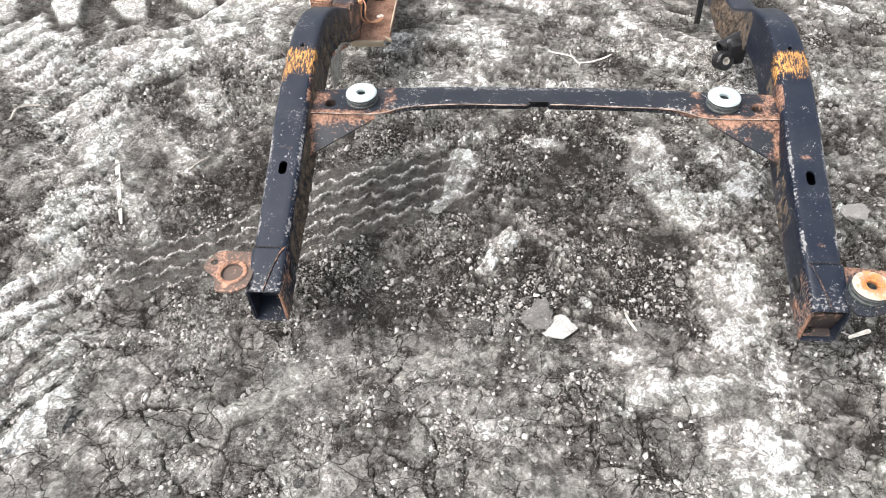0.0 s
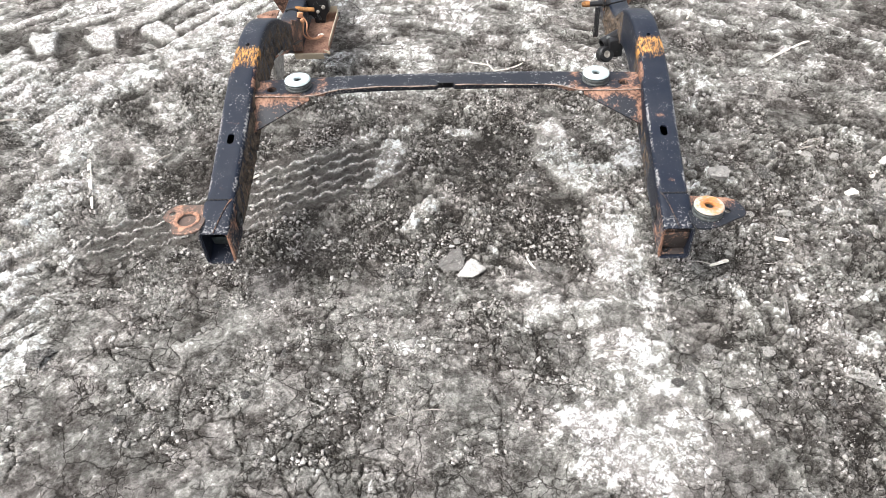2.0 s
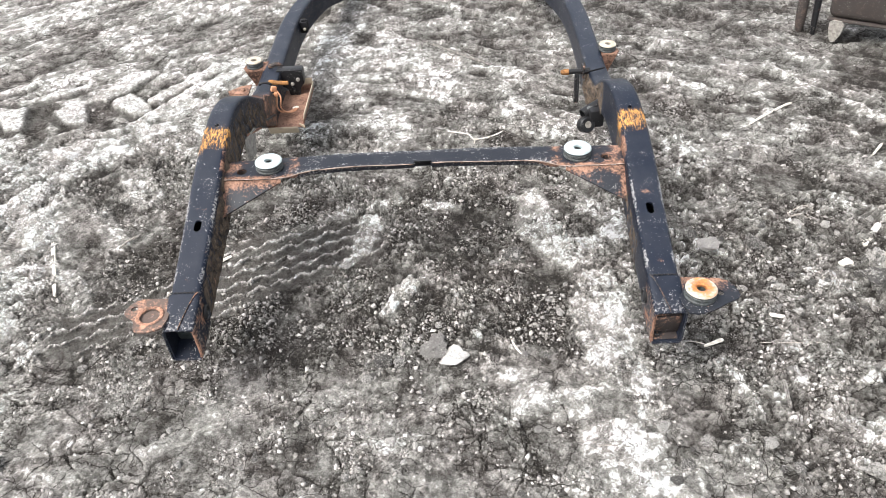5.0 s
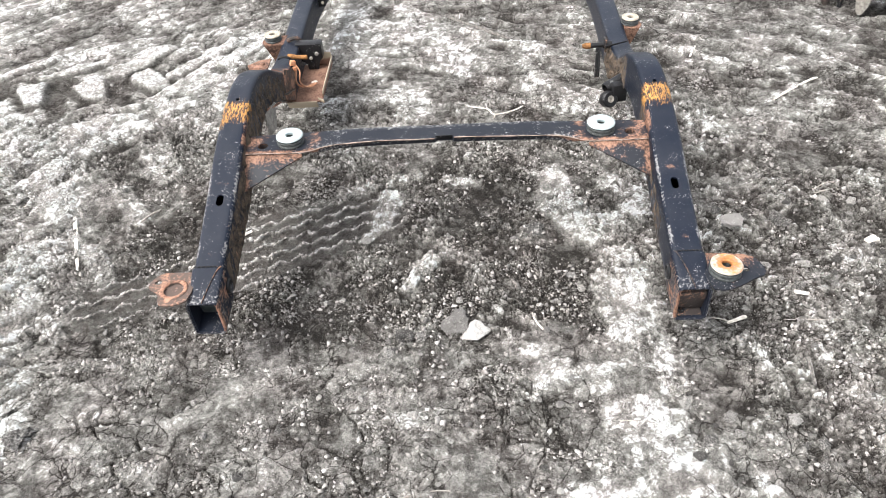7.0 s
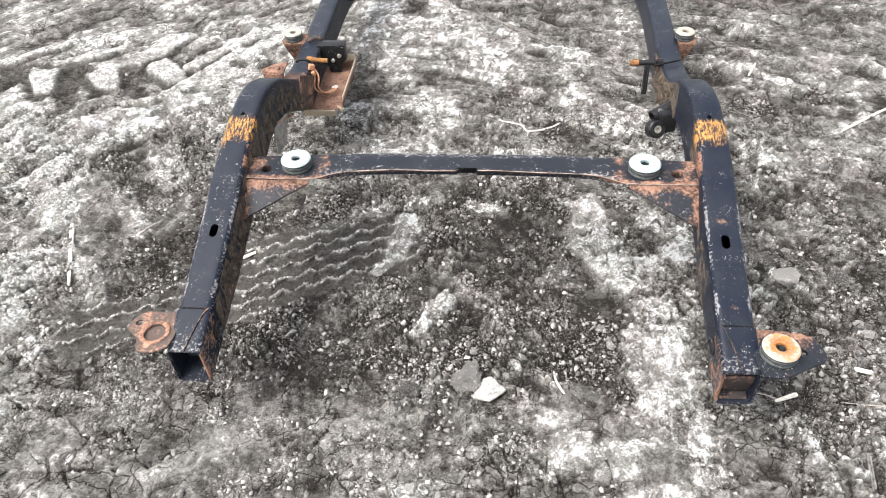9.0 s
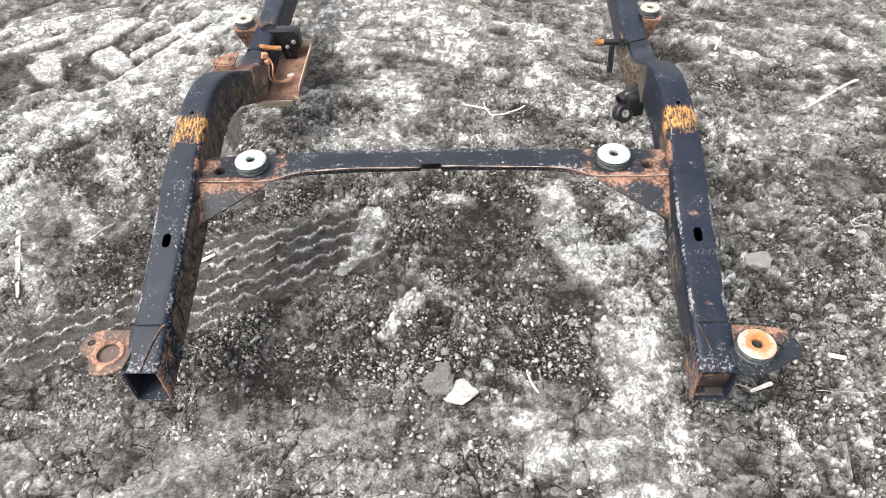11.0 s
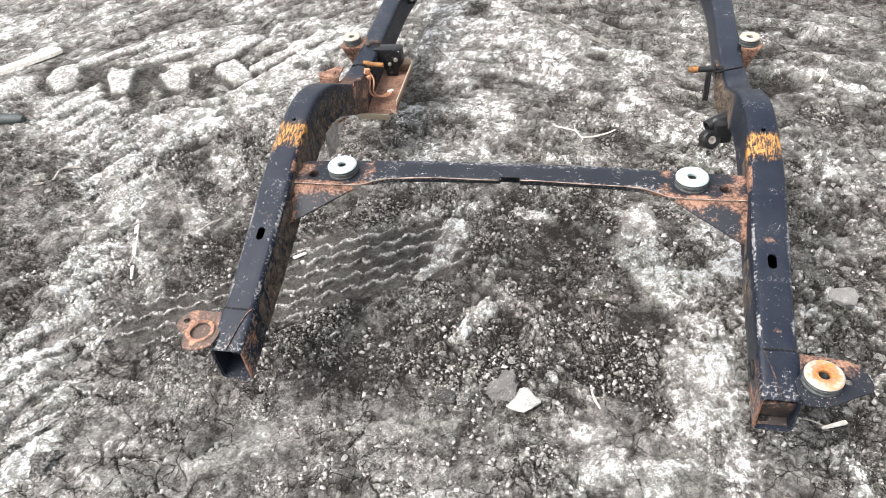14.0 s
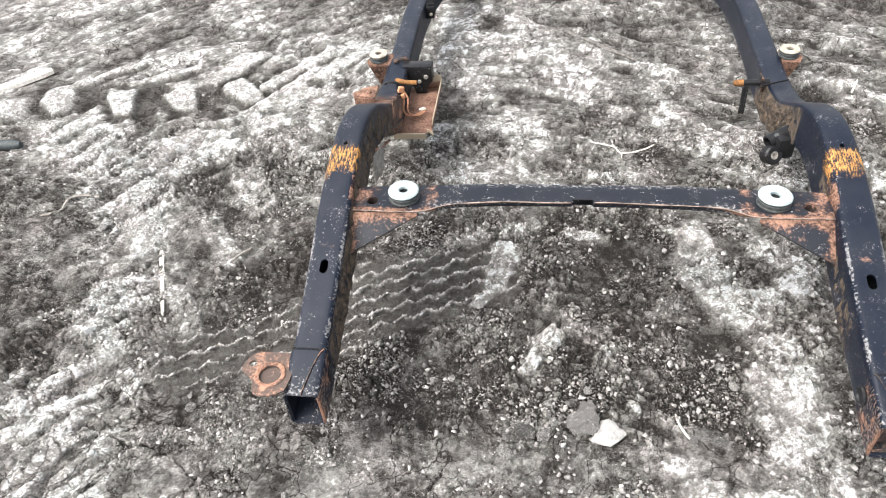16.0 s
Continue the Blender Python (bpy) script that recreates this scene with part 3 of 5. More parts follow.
def wood_material(name, dark, light):
    m, n, l, p = material(name)
    mp = n.new("ShaderNodeMapping")
    mp.inputs["Scale"].default_value = (110, 110, 110)
    l.new(coords(n), mp.inputs["Vector"])
    t = n.new("ShaderNodeTexNoise")
    t.inputs["Scale"].default_value, t.inputs["Detail"].default_value = 1.0, 5
    l.new(mp.outputs["Vector"], t.inputs["Vector"])
    l.new(mix(n, l, step(n, l, t.outputs["Fac"], 0.3, 0.7), dark, light), p.inputs["Base Color"])
    p.inputs["Roughness"].default_value = 0.85
    l.new(bump(n, l, t.outputs["Fac"], 0.5, 0.002), p.inputs["Normal"])
    return m


M_SOIL, M_CLOD = soil_material(), clod_material()
M_DRY = stone_material("dry_clod", (0.085, 0.080, 0.074), (0.50, 0.48, 0.45), 0.95, 2.2)
M_STONE = stone_material("pebble_stone", (0.22, 0.21, 0.197), (0.55, 0.53, 0.50))
M_CHALK = stone_material("chalky_stone", (0.40, 0.38, 0.355), (0.68, 0.655, 0.62))
M_RAIL = steel_material("painted_rail_steel", (0.0055, 0.0085, 0.0170), 0.42, 0.29, 0.8)
M_CROSS = steel_material("worn_crossmember_steel", (0.010, 0.012, 0.0175), 0.55, 0.31, 0.85)
M_RUST = steel_material("rusted_steel", (0.03, 0.024, 0.022), 0.6, 0.36, 0.35)
M_PAD = steel_material("salmon_rust_plate", (0.085, 0.062, 0.052), 0.8, 0.325, 0.55, ((0.10, 0.046, 0.028), (0.37, 0.205, 0.140)))
M_EDGE_GLINT = plain_material("raw_sheet_edge_glint", (0.07, 0.045, 0.036), (0.36, 0.27, 0.22), 0.75, 0.0, 40)
M_MUD = plain_material("caked_mud", (0.010, 0.009, 0.008), (0.105, 0.074, 0.050), 0.95, 0.0, 38, 1.0)
M_SIDE = steel_material("black_bracket_steel", (0.010, 0.010, 0.011), 0.38, 0.26, 0.35)
M_ZINC = plain_material("galvanised_washer", (0.28, 0.335, 0.34), (0.40, 0.46, 0.46), 0.5, 0.1, 60)
M_STAINED = steel_material("stained_washer_steel", (0.36, 0.325, 0.275), 0.6, 0.34, 0.2, ((0.20, 0.07, 0.02), (0.50, 0.22, 0.08)))
M_OLDZINC = plain_material("dusty_washer_steel", (0.24, 0.21, 0.165), (0.46, 0.41, 0.335), 0.7, 0.05, 70)
M_RUBBER = plain_material("bushing_rubber", (0.018, 0.020, 0.020), (0.07, 0.078, 0.076), 0.6, 0.0, 120)
M_TRAY = steel_material("rusty_tray_sheet", (0.36, 0.30, 0.22), 0.7, 0.30, 0.3, ((0.10, 0.052, 0.036), (0.27, 0.16, 0.115)))
M_BAR = steel_material("orange_rust", (0.20, 0.08, 0.02), 0.6, 0.40, 0.2, ((0.12, 0.055, 0.022), (0.30, 0.145, 0.05)))
M_CABLE = steel_material("dusty_cable", (0.36, 0.20, 0.13), 0.7, 0.30, 0.3, ((0.34, 0.14, 0.06), (0.50, 0.26, 0.15)))
M_AXLE = steel_material("rusty_axle_steel", (0.035, 0.029, 0.026), 0.75, 0.36, 0.4, ((0.030, 0.022, 0.019), (0.085, 0.062, 0.052)))
M_STONE2 = stone_material("grey_rock", (0.20, 0.190, 0.178), (0.50, 0.48, 0.45), 0.95, 2.0)
M_DUSTY = plain_material("dusty_plate", (0.13, 0.12, 0.105), (0.30, 0.28, 0.25), 0.8)
M_WOOD = wood_material("bleached_wood", (0.52, 0.48, 0.42), (0.74, 0.70, 0.63))
M_TWIG = wood_material("dry_twig", (0.20, 0.18, 0.155), (0.40, 0.37, 0.33))
M_BARK = wood_material("grey_bark", (0.06, 0.055, 0.05), (0.20, 0.186, 0.17))
M_HOSE_AND_SHADE = plain_material("hose_rubber_and_rail_shade", (0.014, 0.018, 0.018), (0.045, 0.055, 0.055), 0.6)


# ---- building helpers ----
def layer(me, name, values):
    a = me.attributes.new(name, "FLOAT", "POINT")
    a.data.foreach_set("value", np.asarray(values, np.float32))


def place_layers(me, rust, ochre=None, mud=None, edge=None):
    co = np.empty(len(me.vertices) * 3)
    me.vertices.foreach_get("co", co)
    co = co.reshape(-1, 3)
    layer(me, "rust", np.clip(rust(co), 0, 1) if rust else np.zeros(len(co)))
    if ochre:
        layer(me, "ochre", np.clip(ochre(co), 0, 1))
    if mud:
        layer(me, "mud", np.clip(mud(co), 0, 1))
    if edge:
        layer(me, "edge", np.clip(edge(co), 0, 1))


def part(name, bm, mat, parent, label="", rust=None, ochre=None, smooth=True, mud=None, edge=None):
    """Links a bmesh as one mesh object under a thing or a part."""
    me = bpy.data.meshes.new(name)
    bmesh.ops.recalc_face_normals(bm, faces=bm.faces)
    bm.to_mesh(me)
    bm.free()
    place_layers(me, rust, ochre, mud, edge)
    me.materials.append(mat)
    if smooth:
        me.shade_smooth()
        me.set_sharp_from_angle(angle=radians(38))
    ob = new(name, me)
    if parent:
        ob.parent = parent
    if label:
        tagged(ob, label=label)
    return ob


def thing(name, label, category, m=None, group=""):
    ob = new(name)
    ob.empty_display_size = 0.1
    if m is not None:
        ob.matrix_world = m
    return tagged(ob, label=label, category=category, group=group)


def rounded(bm_target, co_m, size, r=0.004, seg=2):
    """A bevelled box of that size at the matrix."""
    made = bmesh.ops.create_cube(bm_target, size=1.0)["verts"]
    for v in made:
        v.co = Vector((v.co.x * size[0], v.co.y * size[1], v.co.z * size[2]))
    edges = list({e for v in made for e in v.link_edges})
    out = bmesh.ops.bevel(bm_target, geom=edges, offset=r, segments=seg, affect="EDGES", profile=0.5)
    vs = {v for f in out["faces"] for v in f.verts} | {v for v in made if v.is_valid}
    bmesh.ops.transform(bm_target, matrix=co_m, verts=list(vs))


def lathe(profile, seg=40):
    """A turned body about z from (radius, height) rows; closed where the rows form a ring."""
    bm = bmesh.new()
    rings = []
    for r, z in profile:
        rings.append([bm.verts.new((r * math.cos(2 * math.pi * k / seg), r * math.sin(2 * math.pi * k / seg), z)) for k in range(seg)])
    for a, b in zip(rings, rings[1:] + rings[:1]):
        for k in range(seg):
            bm.faces.new((a[k], a[(k + 1) % seg], b[(k + 1) % seg], b[k]))
    return bm


def plate(outline, z0, z1, holes=(), seg=28):
    """A flat sheet with that outline (x, y) between two heights, with round holes (x, y, radius) through it."""
    bm = bmesh.new()
    loops = [list(outline)] + [[(x + r * math.cos(2 * math.pi * k / seg), y + r * math.sin(2 * math.pi * k / seg)) for k in range(seg)] for x, y, r in holes]
    edges = []
    for ring in loops:
        vs = [bm.verts.new((x, y, 0)) for x, y in ring]
        edges += [bm.edges.new((vs[k], vs[(k + 1) % len(vs)])) for k in range(len(vs))]
    bmesh.ops.triangle_fill(bm, edges=edges, use_beauty=True)
    for f in list(bm.faces):
        c = f.calc_center_median()
        if any(math.hypot(c.x - x, c.y - y) < r * 0.9 for x, y, r in holes):
            bm.faces.remove(f)
    for v in bm.verts:
        v.co.z = z0
    top = bmesh.ops.extrude_face_region(bm, geom=list(bm.faces))
    for v in [g for g in top["geom"] if isinstance(g, bmesh.types.BMVert)]:
        v.co.z = z1
    return bm


def softened(points, rounds=2):
    """A closed outline with its corners cut round."""
    for _ in range(rounds):
        points = [q for (a, b), (c, d) in zip(points, points[1:] + points[:1]) for q in ((0.75 * a + 0.25 * c, 0.75 * b + 0.25 * d), (0.25 * a + 0.75 * c, 0.25 * b + 0.75 * d))]
    return points


def smooth_path(rows, n):
    """Rows of numbers, the first rising, passed through smoothly, at n even steps of the first."""
    rows = np.array(rows, float)
    t = rows[:, 0]
    slope = np.gradient(rows, t, axis=0)
    out = []
    for s in np.linspace(t[0], t[-1], n):
        k = min(np.searchsorted(t, s, side="right") - 1, len(t) - 2)
        h = t[k + 1] - t[k]
        u = (s - t[k]) / h
        out.append((2 * u**3 - 3 * u**2 + 1) * rows[k] + (u**3 - 2 * u**2 + u) * h * slope[k] + (-2 * u**3 + 3 * u**2) * rows[k + 1] + (u**3 - u**2) * h * slope[k + 1])
    return out


def box_ring(cx, cz, w, h, r, seg=3):
    pts = []
    for k, (sx, sz) in enumerate(((1, 1), (-1, 1), (-1, -1), (1, -1))):
        for q in range(seg + 1):
            a = radians(90 * k + 90 * q / seg)
            pts.append((cx + sx * (w / 2 - r) + r * math.cos(a), cz + sz * (h / 2 - r) + r * math.sin(a)))
    # steps along the flat sides too
    out = []
    for (a, b), (c, d) in zip(pts, pts[1:] + pts[:1]):
        steps = 5 if math.hypot(c - a, d - b) > 0.02 else 1
        out += [(a + (c - a) * q / steps, b + (d - b) * q / steps) for q in range(steps)]
    return out


def box_tube(stations, wall=0.004, r=0.011):
    """A hollow box beam through stations of (y, x, top z, width, height)."""
    bm = bmesh.new()
    outer, inner = [], []
    for y, x, z, w, h in stations:
        outer.append([bm.verts.new((a, y, b)) for a, b in box_ring(x, z - h / 2, w, h, r)])
        inner.append([bm.verts.new((a, y, b)) for a, b in box_ring(x, z - h / 2, w - 2 * wall, h - 2 * wall, r - wall)])
    n = len(outer[0])
    for rings, flip in ((outer, False), (inner, True)):
        for a, b in zip(rings, rings[1:]):
            for k in range(n):
                q = (a[k], a[(k + 1) % n], b[(k + 1) % n], b[k])
                bm.faces.new(q[::-1] if flip else q)
    for o, i in ((outer[0], inner[0]), (outer[-1], inner[-1])):
        for k in range(n):
            bm.faces.new((o[k], i[k], i[(k + 1) % n], o[(k + 1) % n]))
    bmesh.ops.recalc_face_normals(bm, faces=bm.faces)
    return bm


def pipe(points, radius, seg=10, cap=True):
    """A round bar or hose through points; radius may be a number or one per point."""
    bm = bmesh.new()
    pts = [Vector(p) for p in points]
    radii = [radius] * len(pts) if isinstance(radius, (int, float)) else list(radius)
    rings, up = [], Vector((0.13, 0.21, 0.97)).normalized()
    for k, p in enumerate(pts):
        d = (pts[min(k + 1, len(pts) - 1)] - pts[max(k - 1, 0)]).normalized()
        s = d.cross(up).normalized()
        q = s.cross(d)
        rings.append([bm.verts.new(p + radii[k] * (s * math.cos(2 * math.pi * j / seg) + q * math.sin(2 * math.pi * j / seg))) for j in range(seg)])
    for a, b in zip(rings, rings[1:]):
        for j in range(seg):
            bm.faces.new((a[j], a[(j + 1) % seg], b[(j + 1) % seg], b[j]))
    if cap:
        bm.faces.new(rings[0][::-1])
        bm.faces.new(rings[-1])
    return bm


def curve_points(points, n):
    rows = smooth_path([(k, *p) for k, p in enumerate(points)], n)
    return [tuple(r[1:]) for r in rows]


def merge(*bms):
    """Several bmeshes as one."""
    out = bms[0]
    for b in bms[1:]:
        me = bpy.data.meshes.new("t")
        b.to_mesh(me)
        b.free()
        out.from_mesh(me)
        bpy.data.meshes.remove(me)
    return out


def cut(bm, cutters):
    """bm less the cutters, as a new bmesh."""
    objs = []
    for b in (bm, *cutters):
        me = bpy.data.meshes.new("t")
        bmesh.ops.recalc_face_normals(b, faces=b.faces)
        b.to_mesh(me)
        b.free()
        objs.append(new("t", me))
    for o in objs[1:]:
        k = objs[0].modifiers.new("cut", "BOOLEAN")
        k.operation, k.solver, k.object = "DIFFERENCE", "EXACT", o
    bpy.context.view_layer.update()
    dg = bpy.context.evaluated_depsgraph_get()
    out = bmesh.new()
    out.from_mesh(objs[0].evaluated_get(dg).to_mesh())
    for o in objs:
        me = o.data
        bpy.data.objects.remove(o)
        bpy.data.meshes.remove(me)
    return out


def slot_cutter(x, y, z, w, length, depth=0.05, seg=10):
    """An upright slot, rounded at both ends, long in y."""
    bm = bmesh.new()
    pts = []
    for side in (1, -1):
        for k in range(seg + 1):
            a = math.pi * k / seg
            pts.append((x + side * w / 2 * math.cos(a), y + side * ((length - w) / 2 + w / 2 * math.sin(a))))
    lo = [bm.verts.new((a, b, z - depth)) for a, b in pts]
    hi = [bm.verts.new((a, b, z + depth)) for a, b in pts]
    bm.faces.new(lo[::-1])
    bm.faces.new(hi)
    for k in range(len(pts)):
        bm.faces.new((lo[k], lo[(k + 1) % len(pts)], hi[(k + 1) % len(pts)], hi[k]))
    return bm


# ---- ground: one sheet to the horizon, fine where the camera passes ----
def spread(lo, hi, fine, below, above):
    """Grid lines: even in the middle, slowly wider as far as the given reaches, then quickly to the horizon."""
    def out(reach):
        steps, d = [], 0.0
        while d < 400:
            d += (fine + 0.012 * d) if d < reach else 0.02 + 0.12 * (d - reach)
            steps.append(d)
        return np.array(steps)
    return np.concatenate([lo - out(below)[::-1], np.arange(lo, hi + fine / 2, fine), hi + out(above)])


def build_ground():
    xs, ys = spread(-1.30, 1.15, 0.0034, 1.5, 1.2), spread(-0.98, 0.75, 0.0034, 0.2, 2.0)
    gx, gy = np.meshgrid(xs, ys)
    x, y = gx.ravel(), gy.ravel()
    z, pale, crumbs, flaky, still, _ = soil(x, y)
    calm = np.exp(-np.maximum(np.hypot(x, y) - 6, 0) / 6)
    z = z * calm
    # the broken surface gives way to even soil outside the yard
    beyond = np.maximum(np.maximum(-2.9 - x, x - 2.45), np.maximum(-1.25 - y, y - 2.85))
    even = ramp(beyond, 0.0, 0.9)
    pale, crumbs = pale + (0.5 - pale) * 0.85 * even, crumbs * (1 - even)
    nx, ny = len(xs), len(ys)
    idx = np.arange(nx * ny).reshape(ny, nx)
    quads = np.stack([idx[:-1, :-1], idx[:-1, 1:], idx[1:, 1:], idx[1:, :-1]], -1).reshape(-1, 4)
    me = bpy.data.meshes.new("ground")
    me.vertices.add(nx * ny)
    me.vertices.foreach_set("co", np.stack([x, y, z], -1).ravel())
    me.loops.add(quads.size)
    me.loops.foreach_set("vertex_index", quads.ravel().astype(np.int32))
    me.polygons.add(len(quads))
    me.polygons.foreach_set("loop_start", np.arange(0, quads.size, 4, dtype=np.int32))
    me.update(calc_edges=True)
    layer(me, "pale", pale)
    layer(me, "crumbs", crumbs)
    layer(me, "flaky", flaky)
    layer(me, "calm", still)
    me.shade_smooth()
    me.materials.append(M_SOIL)
    return tagged(new("ground", me), "cracked dark soil with bleached crusts and tyre prints", "ground", kind="structure")


ground = build_ground()


# ---- loose pieces on the soil ----
def lump(seed, squash, jag, level=2, rugged=0.10, faces=(0.55, 0.9)):
    """An uneven stone about 2 across, broken flat on some sides."""
    bm = bmesh.new()
    bmesh.ops.create_icosphere(bm, subdivisions=level, radius=1.0)
    rg = random.Random(seed)
    planes = [(Vector((rg.gauss(0, 1), rg.gauss(0, 1), rg.gauss(0, 1))).normalized(), rg.uniform(*faces)) for _ in range(9)]
    for v in bm.verts:
        d = v.co.normalized()
        p = d * (1 + jag * noise.noise(d * 1.3 + Vector((seed * 3.1, 0, 0))))
        for nrm, off in planes:
            over = p.dot(nrm) - off
            if over > 0:
                p = p - nrm * over * 0.92
        p = p * (1 + 0.25 * jag * noise.noise(d * 4.1 + Vector((0, seed * 2.3, 0))))
        if level > 2:
            p = p * (1 + rugged * (noise.noise(d * 5.0 + Vector((seed, 0, 0))) + 0.7 * noise.noise(d * 11.0) + 0.5 * noise.noise(d * 23.0)))
        v.co = Vector((p.x, p.y * 0.85, p.z * squash))
    return bm


def lump_mesh(name, seed, squash, jag, mat, level=2, rugged=0.10, faces=(0.55, 0.9)):
    bm = lump(seed, squash, jag, level, rugged, faces)
    me = bpy.data.meshes.new(name)
    bm.to_mesh(me)
    bm.free()
    me.materials.append(mat)
    if level > 1:
        me.shade_smooth()
        me.set_sharp_from_angle(angle=radians(32))
    return me


def height(x, y):
    return float(soil(np.array([x]), np.array([y]))[0][0])


def crumbs_mesh(count, lo, hi, seed, area, rows=False):
    """Many small clods as one mesh, strewn where the soil is crumbly."""
    rng = np.random.default_rng(seed)
    x0, x1, y0, y1 = area
    x, y = rng.uniform(x0, x1, count * 6), rng.uniform(y0, y1, count * 6)
    z, pale, crumbs, _, _, line = soil(x, y)
    clump = ramp(fbm(x, y, 0.045, 97, 3), -0.05, 0.40)
    clump = np.maximum(clump, ramp(crumbs, 0.75, 0.95))
    keep = rng.random(len(x)) < (ramp(line, 0.45, 0.9) if rows else crumbs**1.2 * (0.12 + 0.95 * clump))
    x, y, z = x[keep][:count], y[keep][:count], z[keep][:count]
    n = len(x)
    # jagged six-sided chunks, each turned its own way
    base = np.array([(i, j, k) for i in (-1, 1) for j in (-1, 1) for k in (-1, 1)]) * 0.66
    faces = np.array([(0, 1, 3), (0, 3, 2), (4, 6, 7), (4, 7, 5), (0, 4, 5), (0, 5, 1), (2, 3, 7), (2, 7, 6), (0, 2, 6), (0, 6, 4), (1, 5, 7), (1, 7, 3)])
    size = lo * (hi / lo) ** (rng.random(n) ** 3.0)
    jit = base[None] + rng.uniform(-0.42, 0.42, (n, 8, 3))
    jit = jit * np.stack([np.ones(n), rng.uniform(0.6, 1.0, n), rng.uniform(0.5, 0.9, n)], -1)[:, None]
    q = rng.normal(size=(n, 4)) * np.array([1.0, 0.45, 0.45, 1.0])
    q /= np.linalg.norm(q, axis=1, keepdims=True)
    w, axis = q[:, None, :1], q[:, None, 1:]
    turned = 2 * np.cross(axis, jit)
    co = (jit + w * turned + np.cross(axis, turned)) * size[:, None, None]
    co += np.stack([x, y, z + 0.2 * size], -1)[:, None]
    tri = faces[None] + (np.arange(n) * len(base))[:, None, None]
    tone = 0.25 + 0.36 * pale[keep][:count] + 0.50 * rng.random(n) ** 1.8
    me = bpy.data.meshes.new("soil_crumbs")
    me.vertices.add(n * len(base))
    me.vertices.foreach_set("co", co.ravel())
    me.loops.add(tri.size)
    me.loops.foreach_set("vertex_index", tri.ravel().astype(np.int32))
    me.polygons.add(len(tri) * len(faces))
    me.polygons.foreach_set("loop_start", np.arange(0, tri.size, 3, dtype=np.int32))
    me.update(calc_edges=True)
    layer(me, "tone", np.repeat(tone, len(base)))
    me.materials.append(M_CLOD)
    return me


tagged(new("soil_crumbs", crumbs_mesh(30000, 0.0014, 0.0080, 5, (-1.5, 1.3, -0.98, 0.95))), "grey crumbs and clods strewn over the soil", "crumbs", kind="stuff")
tagged(new("far_soil_crumbs", crumbs_mesh(6000, 0.003, 0.008, 6, (-2.9, 2.4, 0.2, 2.4))), "grey crumbs and clods strewn over the soil", "crumbs", kind="stuff")

tagged(new("tread_crumbs", crumbs_mesh(14000, 0.0013, 0.0048, 8, (-1.05, -0.12, -0.36, 0.30), True)), "pale crumbs heaped in rows by a tyre tread", "crumbs", kind="stuff")

PEBBLES = [lump_mesh("pebble", k, 0.55 + 0.05 * (k % 4), 0.32, M_STONE) for k in range(7)]
CLODS = [lump_mesh("soil_clod", 20 + k, 0.62, 0.6, M_DRY, 3, 0.22) for k in range(5)]
BIG_CLODS = [lump_mesh("soil_clod", 30 + k, 0.50, 0.9, M_DRY, 5, 0.30, (0.45, 0.8)) for k in range(5)]


def stone(x, y, r, mesh, name, label, category, turn=0.0, sink=0.3, group="stones on the soil", tilt=0.0):
    ob = new(name, mesh)
    ob.matrix_world = pose(x, y, height(x, y) + r * sink, tilt, 0.6 * tilt, turn) @ Matrix.Scale(r, 4)
    return tagged(ob, label, category, group)


rng = random.Random(11)
for x, y, r in ((-0.256, -0.391, 0.0115), (-0.272, -0.389, 0.007), (0.337, -0.184, 0.0125), (0.39, -0.121, 0.009), (-0.134, -0.443, 0.007), (-0.08, -0.508, 0.0095), (-0.411, -0.544, 0.007), (-0.627, -0.588, 0.0095),
                (-0.048, -0.704, 0.010), (0.266, -0.621, 0.0125), (-0.205, -0.56, 0.009), (-1.476, 0.26, 0.016), (-1.658, 0.292, 0.014), (0.96, -0.146, 0.013), (-0.51, 0.821, 0.026), (0.30, -0.55, 0.009), (1.04, 0.47, 0.02)):
    stone(x, y, r, rng.choice(PEBBLES), "pebble", "small rounded off-white pebble half set in soil", "pebble", rng.uniform(0, 360), 0.35)
xs, ys = [rng.uniform(-1.5, 1.35) for _ in range(1100)], [rng.uniform(-0.95, 1.3) for _ in range(1100)]
want = soil(np.array(xs), np.array(ys))[2]
made = 0
for x, y, w in zip(xs, ys, want):
    if rng.random() < w * 0.8 + 0.35 * (y < -0.1) and made < 330:
        made += 1
        if rng.random() < 0.6:
            stone(x, y, 0.0040 + 0.007 * rng.random() ** 2.4, rng.choice(PEBBLES), "pebble", "small pale grey pebble lying on soil", "pebble", rng.uniform(0, 360), 0.35)
        else:
            stone(x, y, 0.0055 + 0.010 * rng.random() ** 2.2, rng.choice(CLODS), "soil_clod", "crumbly grey clod of dried soil", "clod", rng.uniform(0, 360), 0.25, "clods on the soil")

# ---- the vehicle frame ----
chassis = thing("vehicle_frame", "bare black-painted steel truck frame, chipped and rusting, lying on soil", "vehicle frame", pose(0, 0, 0, 0, 0.85, 0.6))
